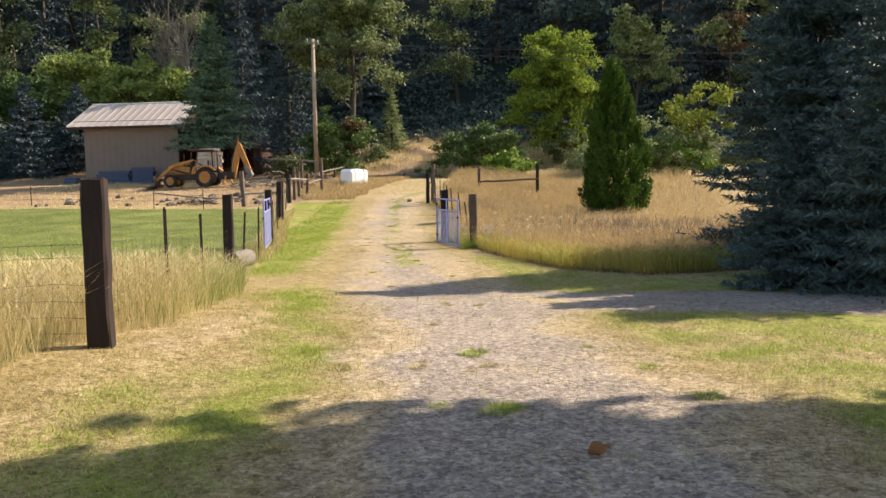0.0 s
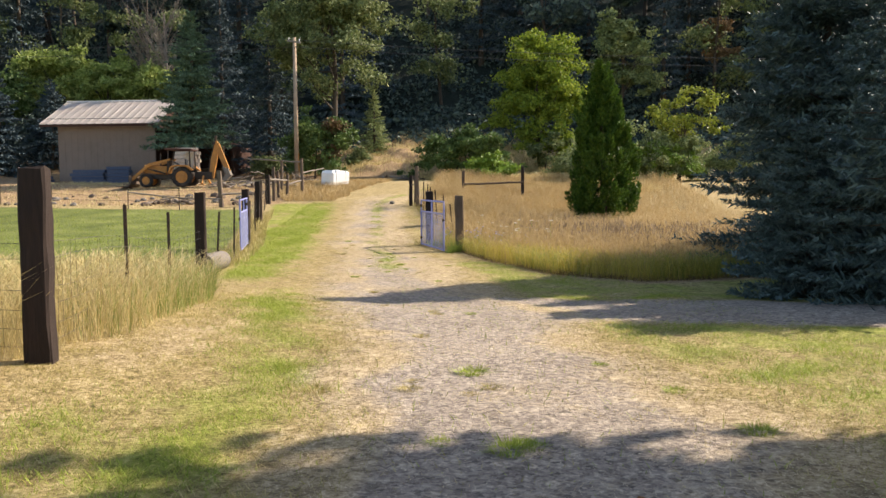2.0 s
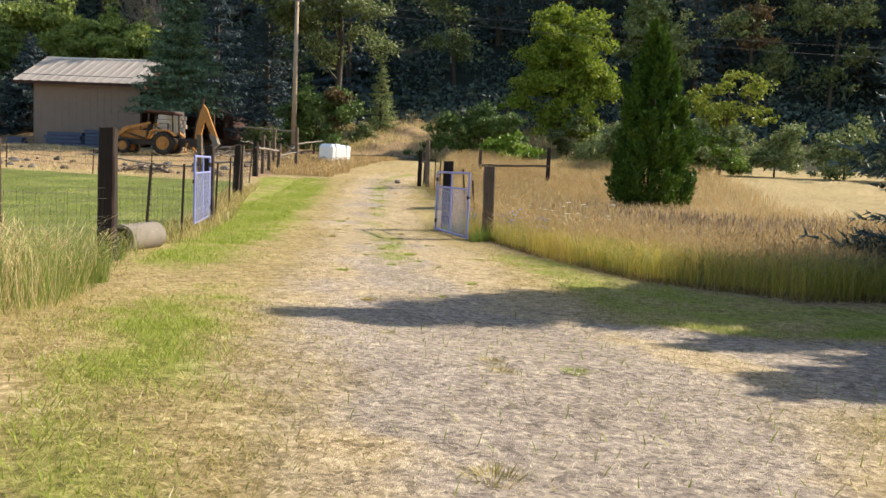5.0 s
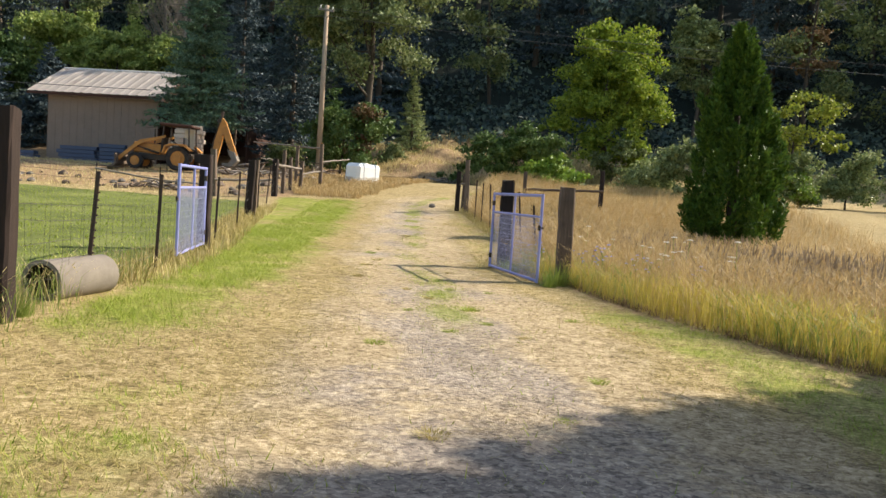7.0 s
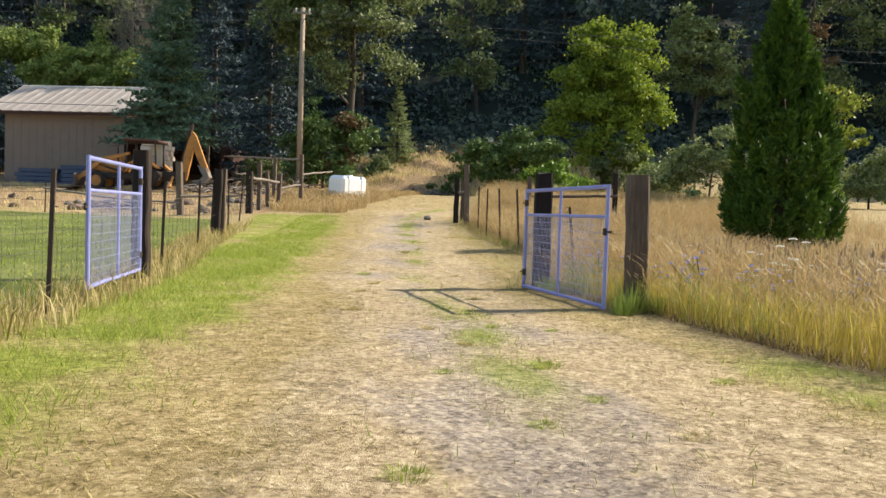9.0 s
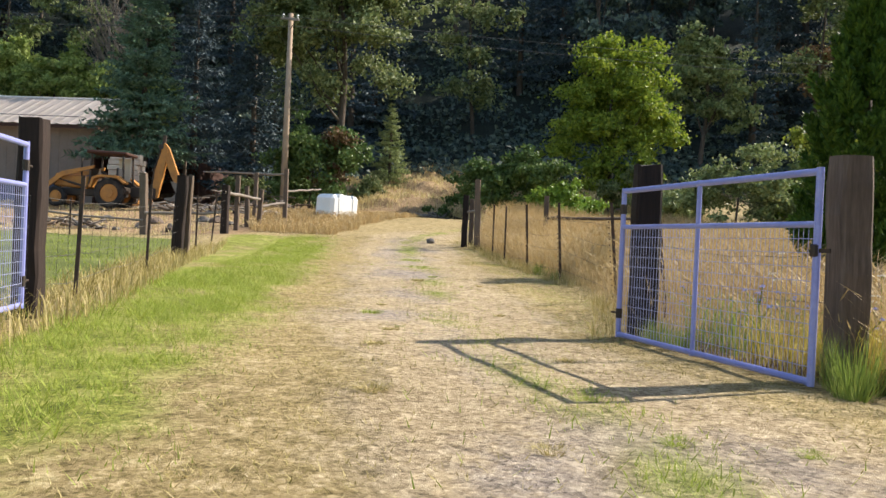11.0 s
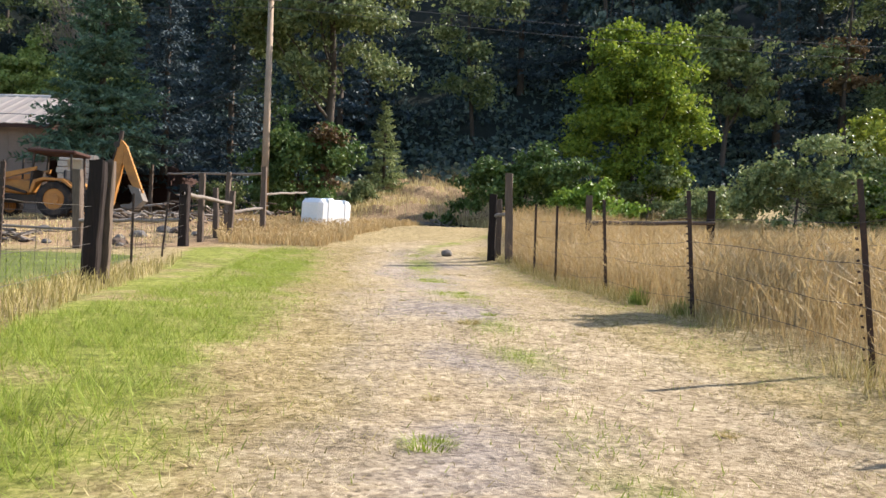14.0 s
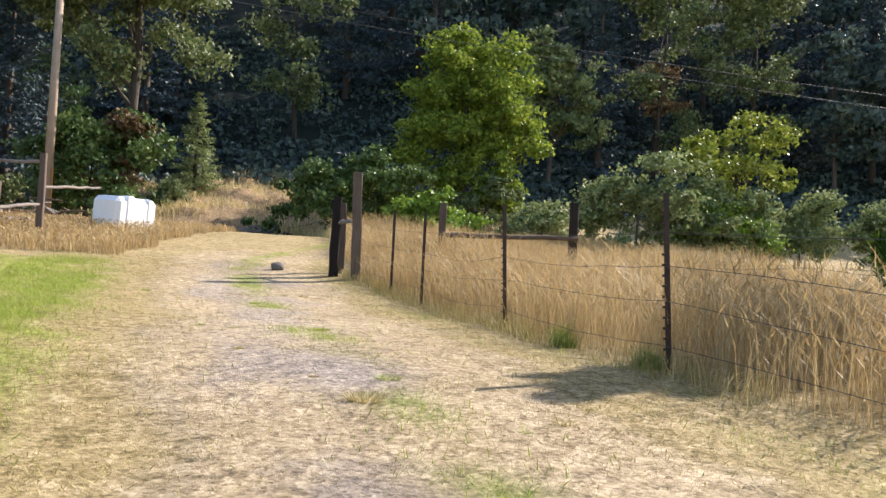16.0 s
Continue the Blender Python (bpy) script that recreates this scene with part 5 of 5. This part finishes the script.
tagged(o, "dark stone lying at the edge of the drive", "stone")
CLOD = [lump_mesh("clod", 0.3, 10 + i, M_OLDPOST if i < 2 else M_STONE, 0.6) for i in range(4)]
rng = np.random.default_rng(300)
for i in range(44):
    x, y = rng.uniform(-27, -11.5), rng.uniform(46.3, 53)
    o = new("clod", CLOD[i % 4])
    s = rng.uniform(0.35, 1.25)
    o.matrix_world = pose(x, y, gl(x, y) + 0.04, 0, 0, rng.uniform(0, 360)) @ Matrix.Scale(s, 4)
    tagged(o, "rough brown clod on the bare earth", "clod", "clods on the bare earth")


def brush_pile(x, y, rx, ry, h, n, label, seed):
    """A heap of broken limbs and sticks, lying every way."""
    rng = np.random.default_rng(seed)
    e = empty("brush_pile", pose(x, y, gl(x, y)), label, "brush pile")
    for i in range(n):
        u, a = rng.uniform(0, 1) ** 0.5, rng.uniform(0, 6.28)
        c = np.array([u * rx * np.cos(a), u * ry * np.sin(a), 0.08 + rng.uniform(0, 1) * h * (1 - u)])
        d = unit(np.array([rng.normal(), rng.normal(), rng.normal() * 0.25])) * rng.uniform(0.5, 1.5)
        t = np.linspace(-0.5, 0.5, 4)[:, None]
        p = c + d * t + rng.normal(size=(4, 3)) * 0.05
        p[:, 2] = np.maximum(p[:, 2], 0.02)
        soup("stick", *tubes([p], np.array([1, 0.9, 0.7, 0.4]) * rng.uniform(0.02, 0.07), 5), M_GREYWOOD if i % 3 else M_OLDPOST, e, smooth=True)


brush_pile(-14.3, 56.5, 3.6, 2.0, 1.2, 90, "heap of grey broken limbs and roots", 1)
brush_pile(-12.2, 60.5, 2.4, 1.6, 0.9, 50, "low heap of broken limbs beside the corral", 2)
brush_pile(-16.8, 47.4, 1.6, 0.7, 0.55, 30, "small heap of sticks at the pasture's edge", 3)
brush_pile(-4.8, 66.5, 2.2, 0.8, 0.5, 26, "dark broken limbs below the bank", 4)
e = empty("fallen_leaf", pose(4.23, 3.2, gl(4.23, 3.2) + 0.025, 8, -12, 20) @ Matrix.Scale(0.55, 4), "curled red-brown dead leaf on the drive", "leaf")
bm = B()
for i in range(7):
    for j in range(5):
        u, w = i / 6 - 0.5, (j / 4 - 0.5)
        wid = 0.11 * max(0.05, 1 - (2 * u) ** 2) ** 0.5
        bm.verts.new((u * 0.26, w * wid * 2, 0.05 * (2 * w) ** 2 + 0.03 * math.sin(u * 7 + w * 3)))
bm.verts.ensure_lookup_table()
for i in range(6):
    for j in range(4):
        k = i * 5 + j
        bm.faces.new([bm.verts[q] for q in (k, k + 1, k + 6, k + 5)])
part("blade", bm, M_LEAFBROWN, e, smooth=True)
part("stem", rod(B(), (0.12, 0, 0.01), (0.2, 0.02, 0.0), 0.004), M_LEAFBROWN, e)


# ---- grass ----
def blade_set(rng, x, y, h, w, lean):
    """One narrow leaf a place: a root, a bend and a tip."""
    n = len(x)
    z = land(x, y)
    a = rng.uniform(0, 2 * np.pi, n)
    d = np.stack([np.cos(a), np.sin(a), np.zeros(n)], 1)
    s = np.stack([-np.sin(a + rng.uniform(-1, 1, n)), np.cos(a), np.zeros(n)], 1) * (w / 2)[:, None]
    root = np.stack([x, y, z - 0.01], 1)
    k = (h * lean * rng.uniform(0.3, 1.5, n))[:, None]
    return root, d, s, k


def short_grass(name, rng, x, y, h, w, lean, mat, label):
    root, d, s, k = blade_set(rng, x, y, h, w, lean)
    tip = root + d * k + np.array([0, 0, 1.0]) * h[:, None]
    v = np.stack([root - s, root + s, tip], 1).reshape(-1, 3)
    return tagged(soup(name, v, np.arange(len(v)).reshape(-1, 3), mat, None, label), category="grass", kind="stuff")


def tall_grass(name, rng, x, y, h, w, lean, mat, label, head=0.0):
    root, d, s, k = blade_set(rng, x, y, h, w, lean)
    up1 = np.array([0, 0, 1.0])
    mid = root + d * k * 0.35 + up1 * (h * 0.6)[:, None]
    tip = root + d * k + up1 * (h * (1 - 0.25 * lean))[:, None]
    v = np.stack([root - s, root + s, mid - s * 0.8, mid + s * 0.8, tip], 1)
    n = len(x)
    i = np.arange(n)[:, None] * 5
    f = np.concatenate([i + [0, 1, 3], i + [0, 3, 2], i + [2, 3, 4]])
    v = v.reshape(-1, 3)
    if head:
        q = tip - (tip - mid) * 0.25
        hw = s / (np.linalg.norm(s, axis=1, keepdims=True) + 1e-9) * (head * rng.uniform(0.6, 1.3, n))[:, None]
        hv = np.stack([q - (tip - mid) * 0.12, q + hw, tip + (tip - mid) * 0.18, q - hw], 1).reshape(-1, 3)
        j = len(v) + np.arange(n)[:, None] * 4
        f = np.concatenate([f, j + [0, 1, 2], j + [0, 2, 3]])
        v = np.concatenate([v, hv])
    return tagged(soup(name, v, f, mat, None, label), category="grass", kind="stuff")


def scatter(rng, n, x0, x1, y0, y1, want):
    x, y = rng.uniform(x0, x1, n), rng.uniform(y0, y1, n)
    keep = rng.uniform(0, 1, n) < want(x, y)
    return x[keep], y[keep]


def lawn_want(kind):
    def want(x, y):
        z = zones(x, y)
        if kind == "green":
            return (0.55 + 0.6 * lumps(x, y, 0.3, 3)) * z["lawn"] * (1 - 0.85 * z["gravel"]) * (z["field"] < 0) + 0.012 * (z["gravel"] > 0.5)
        if kind == "dry":
            return (0.5 + 0.6 * lumps(x, y, 0.28, 6)) * (1 - z["lawn"]) * (1 - 0.96 * z["gravel"]) * (z["field"] < 0.1) * (1 - z["pasture"]) * (z["dirt"] < 0.5)
        return (0.6 + 0.55 * lumps(x, y, 0.25, 9)) * np.clip(z["straw"] + 0.2 * (z["inside"] > 0), 0, 1) * (z["field"] < 0)
    return want


rng = np.random.default_rng(400)
def near_drive(rng, n, kind):
    """Places along the walk, close to the drive, where the camera sees the ground best."""
    y = np.concatenate([rng.uniform(2.2, 14, n // 2), rng.uniform(14, 48, n - n // 2)])
    mid = (np.interp(y, DRIVE_Y, DRIVE_L) + np.interp(y, DRIVE_Y, DRIVE_R)) / 2
    x = mid + rng.uniform(-1, 1, n) * np.interp(y, [2, 14, 48], [4.6, 4.8, 4.2])
    keep = rng.uniform(0, 1, n) < lawn_want(kind)(x, y)
    return x[keep], y[keep]


x, y = near_drive(rng, 900000, "green")
n = len(x)
short_grass("lawn_grass", rng, x, y, rng.uniform(0.02, 0.075, n) * (1 + 0.4 * lumps(x, y, 1.1, 5)) * np.where((y > 14) & (x < np.interp(y, DRIVE_Y, DRIVE_L) - 1.2), 1.9, 1), rng.uniform(0.004, 0.009, n), 1.1, G_GREEN, "short mown green grass beside the drive")
x, y = near_drive(rng, 900000, "dry")
n = len(x)
short_grass("dry_lawn_grass", rng, x, y, rng.uniform(0.012, 0.05, n), rng.uniform(0.004, 0.009, n), 2.0, G_OLIVE, "short mown grass drying to yellow")
x, y = near_drive(rng, 650000, "straw")
n = len(x)
short_grass("cut_straw", rng, x, y, rng.uniform(0.008, 0.022, n), rng.uniform(0.004, 0.008, n), 4.0, G_STRAW, "pale cut straw strewn over the gravel")
x, y = scatter(rng, 60000, -30, -1, 7, 45, lambda x, y: zones(x, y)["pasture"] * np.clip(1.3 - (y - 8) / 45, 0.2, 1))
n = len(x)
short_grass("pasture_grass", rng, x, y, rng.uniform(0.04, 0.11, n), rng.uniform(0.012, 0.03, n), 0.6, G_GREEN, "short green pasture grass")


def field_want(lo, hi, far=1.0):
    def want(x, y):
        d = field_depth(x, y)
        ok = (d > lo) & (d < hi) & (np.hypot(x - 8.5, y - 38.6) > 1.3)
        near = np.clip(1.25 - np.minimum(d, np.abs(y - 24)) / 14, 0.25, 1)
        return ok * near * far
    return want


x, y = scatter(rng, 165000, -1.2, 16, 16, 60, field_want(0.0, 30))
n = len(x)
tall_grass("tall_dry_grass", rng, x, y, rng.uniform(0.4, 0.95, n) * (0.9 + 0.25 * lumps(x, y, 1.8, 3)) * (1 + np.interp(y, [20, 25, 30], [0, 0.2, 0.38]) * np.interp(field_depth(x, y), [2.5, 5.5], [1, 0])) * np.clip(0.7 + 0.5 * field_depth(x, y), 0.7, 1), rng.uniform(0.0025, 0.0055, n) + 0.0004 * np.clip(y - 28, 0, 40), 0.55, G_TAN, "tall tan seeding grass in the uncut field", 0.0065)
x, y = scatter(rng, 170000, -0.6, 14, 15.5, 34, lambda x, y: (field_depth(x, y) > -0.1) * np.clip(1.15 - field_depth(x, y) / 2.8, 0, 1) * np.where(y > 25.6, 0.0, 0.8))
n = len(x)
tall_grass("golden_grass", rng, x, y, rng.uniform(0.35, 0.75, n) * (0.9 + 0.25 * lumps(x, y, 1.5, 8)), rng.uniform(0.0045, 0.009, n), 0.45, G_GOLD, "golden-green grass along the field's cut edge")
x, y = scatter(rng, 60000, -1.6, 2.6, 24.5, 46, lambda x, y: (field_depth(x, y) > -0.35) * np.clip(0.8 - field_depth(x, y) / 0.6, 0, 1) * (0.5 + 0.7 * lumps(x, y, 1.0, 13)))
n = len(x)
tall_grass("fence_foot_grass", rng, x, y, rng.uniform(0.08, 0.34, n), rng.uniform(0.004, 0.009, n), 0.8, G_OLIVE, "olive and brown grass at the foot of the field fence")
x, y = scatter(rng, 90000, 1.5, 14, 15.5, 27, lambda x, y: (field_depth(x, y) > -0.05) * np.clip(0.9 - field_depth(x, y) / 1.8, 0, 1) * np.clip(0.35 + 0.8 * lumps(x, y, 1.1, 19), 0, 1))
n = len(x)
tall_grass("field_edge_weeds", rng, x, y, rng.uniform(0.25, 0.7, n), rng.uniform(0.005, 0.011, n), 0.7, G_WEED, "green weeds among the golden grass", 0.006)
x, y = scatter(rng, 120000, 1.5, 14, 15.5, 27, lambda x, y: (field_depth(x, y) > -0.22) * (field_depth(x, y) < 0.25) * np.clip(0.75 + 0.5 * lumps(x, y, 0.8, 23), 0, 1))
n = len(x)
tall_grass("brown_thatch", rng, x, y, rng.uniform(0.05, 0.2, n), rng.uniform(0.005, 0.01, n), 1.4, L_BROWN, "dead brown thatch along the field's cut edge")
x, y = scatter(rng, 22000, 1.6, 15, 19, 33, lambda x, y: ((field_depth(x, y) > 2.4) & (field_depth(x, y) < 7)) * (0.35 + 0.5 * lumps(x, y, 2.5, 4)))
n = len(x)
tall_grass("seed_stalks", rng, x, y, rng.uniform(0.5, 0.9, n), rng.uniform(0.006, 0.012, n), 0.15, G_SEED, "grey-brown stalks of seeding weeds", 0.014)


def left_want(x, y):
    f = fence_l(y)
    rim = f + np.interp(y, [2, 6, 8, 12, 16, 19], [-0.9, -0.45, 0.5, 0.85, 0.35, 0.1])
    back = f - np.interp(y, [2, 8, 12, 16, 26], [3.6, 3.2, 2.0, 0.7, 0.35])
    return ((x < rim) & (x > back)) * np.interp(y, [2, 15, 17, 26], [1, 0.9, 0.4, 0.25])


x, y = scatter(rng, 120000, -7, 2.0, 2.0, 26, lambda x, y: left_want(x, y) * np.interp(y, [9, 12, 15], [1, 0.45, 0.3]))
n = len(x)
tall_grass("roadside_grass", rng, x, y, rng.uniform(0.35, 0.95, n) * np.interp(y, [2, 8, 12, 16, 26], [1, 1.15, 1, 0.7, 0.5]), rng.uniform(0.0025, 0.006, n), 0.6, G_PALE, "tall pale dry grass along the pasture fence", 0.005)
x, y = scatter(rng, 80000, -7, 1.0, 7.5, 26, lambda x, y: left_want(x, y) * np.interp(y, [7.5, 10.5, 16], [0.1, 0.9, 0.9]) * (0.65 + 0.5 * lumps(x, y, 0.9, 2)))
n = len(x)
tall_grass("fence_line_grass", rng, x, y, rng.uniform(0.25, 0.75, n) * np.interp(y, [8, 13, 17.6, 19], [1.1, 1.1, 0.9, 0.6]), rng.uniform(0.004, 0.009, n), 0.6, G_WEED, "long green grass under the fence wires")
x, y = scatter(rng, 26000, -9, -3.5, 16, 46.5, lambda x, y: (np.abs(x - fence_l(y)) < 0.55) * 1.0)
n = len(x)
tall_grass("fence_line_grass", rng, x, y, rng.uniform(0.12, 0.4, n), rng.uniform(0.008, 0.016, n), 0.5, G_OLIVE, "rough grass growing under the fence")
# Rough grass round the tank, on the bank and at the drive's far end.
x, y = scatter(rng, 30000, -15, -5, 48, 67.5, lambda x, y: 1.0 * (x < np.interp(y, [48, 54, 62, 68], [-6.7, -6.2, -5.0, -4.2]) + 0.4 * lumps(x, y, 1, 1)) * (x > np.interp(y, [48, 56, 66], [-9.8, -12.5, -15])))
n = len(x)
tall_grass("rough_dry_grass", rng, x, y, rng.uniform(0.12, 0.5, n) * np.interp(y, [50, 58, 66], [1, 0.9, 0.45]), rng.uniform(0.014, 0.03, n), 0.45, G_TAN, "rough tan grass round the water tank", 0.02)
x, y = scatter(rng, 60000, -16, 14, 52, 86, lambda x, y: np.where((x > np.interp(y, [52, 60, 68, 76], [0.4, 0.5, -4, -9])) | ((y > 70) & (y < 82)), 0.5 + 0.6 * lumps(x, y, 2.0, 6), 0))
n = len(x)
tall_grass("bank_grass", rng, x, y, rng.uniform(0.2, 0.7, n), rng.uniform(0.02, 0.04, n), 0.5, G_PALE, "coarse sun-bleached grass on the bank")
x, y = scatter(rng, 20000, -34, -11, 45.4, 66, lambda x, y: 0.5 + 0.6 * lumps(x, y, 1.4, 2))
n = len(x)
tall_grass("dirt_stubble", rng, x, y, rng.uniform(0.06, 0.28, n), rng.uniform(0.014, 0.03, n), 0.6, G_PALE, "sparse dry stubble on bare earth")


def weed_mesh(seed, r, h, n, mat, wid=0.005):
    """A tuft: narrow leaves that rise and spread from one root."""
    rng = np.random.default_rng(seed)
    a = rng.uniform(0, 2 * np.pi, n)
    d = np.stack([np.cos(a), np.sin(a), 0 * a], 1)
    s = np.stack([-np.sin(a), np.cos(a), 0 * a], 1) * wid * rng.uniform(0.6, 1.3, (n, 1))
    b = d * r * rng.uniform(0, 0.8, (n, 1)) ** 0.6
    t = b + (d + rng.normal(size=(n, 3)) * 0.5) * r * rng.uniform(0.2, 0.6, (n, 1))
    t[:, 2] = h * rng.uniform(0.35, 1.2, n)
    v = np.stack([b - s, b + s, t], 1).reshape(-1, 3)
    return raw("weed", v, np.arange(len(v)).reshape(-1, 3), mat)


WEEDS = [weed_mesh(500 + i, 0.15, 0.06, 260, G_GREEN if i % 2 else G_OLIVE, 0.004) for i in range(4)]
spots = [(2.77, 5.9), (3.28, 6.5), (1.99, 5.9), (4.96, 5.9), (-1.53, 25.5), (-2.0, 28.2), (-1.54, 26.6), (3.6, 4.2), (2.2, 3.3), (5.2, 4.6), (-1.9, 33), (-2.1, 36.5), (-1.2, 23.2), (0.2, 17.5), (1.1, 14.6), (0.9, 20.3), (2.6, 8.6)]
rng = np.random.default_rng(510)
for i in range(46):
    yy = rng.uniform(4, 44)
    lo, hi = np.interp(yy, DRIVE_Y, DRIVE_L), np.interp(yy, DRIVE_Y, DRIVE_R)
    spots.append((lo + (hi - lo) * np.clip(rng.normal(0.5, 0.28), -0.2, 1.2), yy))
for i, (wx, wy) in enumerate(spots):
    o = new("weed", WEEDS[i % 4])
    s = rng.uniform(0.6, 1.1) if i < 17 else rng.uniform(0.3, 0.7)
    o.matrix_world = pose(wx, wy, gl(wx, wy) - 0.01, 0, 0, rng.uniform(0, 360)) @ Matrix.Scale(s, 4)
    tagged(o, "small green weed growing in the gravel", "weed", "weeds in the drive")
BIGWEED = [weed_mesh(520 + i, 0.26, 0.4, 320, G_WEED, 0.006) for i in range(2)]
for i, (wx, wy, s) in enumerate([(2.15, 24.3, 1.0), (2.55, 24.2, 0.8), (1.35, 26.2, 0.6), (1.2, 26.6, 0.7), (2.0, 24.0, 0.6), (0.75, 34.6, 0.6), (0.5, 36.2, 0.7), (-2.6, 13.6, 0.9), (-2.2, 14.6, 0.8), (-3.2, 17.2, 0.6)]):
    o = new("tall_weed", BIGWEED[i % 2])
    o.matrix_world = pose(wx, wy, gl(wx, wy) - 0.02, 0, 0, i * 71) @ Matrix.Scale(s, 4)
    tagged(o, "leafy green weed at the foot of the fence", "weed", "weeds along the fences")


def flower(kind, seed):
    rng = np.random.default_rng(seed)
    e = new("wildflower")
    h = 0.85 if kind == "white" else 0.6
    paths = [np.array([(0, 0, 0), (0.02, 0.01, h * 0.5), (0.05, 0, h)])]
    heads = [np.array([0.05, 0, h])]
    for i in range(2 if kind == "white" else 5):
        z, a = h * rng.uniform(0.45, 0.85), rng.uniform(0, 6.28)
        t = np.array([0.16 * math.cos(a), 0.16 * math.sin(a), z + 0.16])
        paths.append(np.array([(0.03, 0, z), t]))
        heads.append(t)
    soup("stem", *tubes(paths, 0.005, 4), G_WEED, e)
    for hd in heads:
        n = 40 if kind == "white" else 14
        r = 0.055 if kind == "white" else 0.022
        a, u = rng.uniform(0, 6.28, n), rng.uniform(0, 1, n) ** 0.5
        c = hd + np.stack([r * u * np.cos(a), r * u * np.sin(a), 0.012 * (1 - u)], 1)
        v, f = leaf_cards(rng, c, 0.02 if kind == "white" else 0.026, 0, np.tile([0, 0, 1.0], (n, 1)))
        soup("flower_head", v, f, F_WHITE if kind == "white" else F_BLUE, e)
    tagged(e, "white umbel of wild carrot on a thin stem" if kind == "white" else "pale blue chicory on a branching stem", "flower", "white wild flowers" if kind == "white" else "blue wild flowers")
    return e


rng = np.random.default_rng(530)
for kind, places in (("white", [(3.78, 24.5), (3.98, 24.6), (4.16, 24.4), (3.62, 24.3), (4.5, 25.2), (3.3, 26.4), (5.1, 23.9), (2.9, 28), (4.8, 27)]), ("blue", [(2.7, 24.2), (3.0, 24.6), (2.9, 23.9), (3.3, 23.6), (2.5, 25.0), (1.9, 25.6), (2.4, 26.3), (3.6, 23.2), (4.2, 22.8), (1.6, 26.8)])):
    first = flower(kind, 540)
    for i, (wx, wy) in enumerate(places):
        m = pose(wx, wy, gl(wx, wy), 0, 0, rng.uniform(0, 360)) @ Matrix.Scale(rng.uniform(0.85, 1.15), 4)
        if i == 0:
            first.matrix_world = m
        else:
            c = copy_thing(first, pose(0, 0, 0))
            c.matrix_world = m
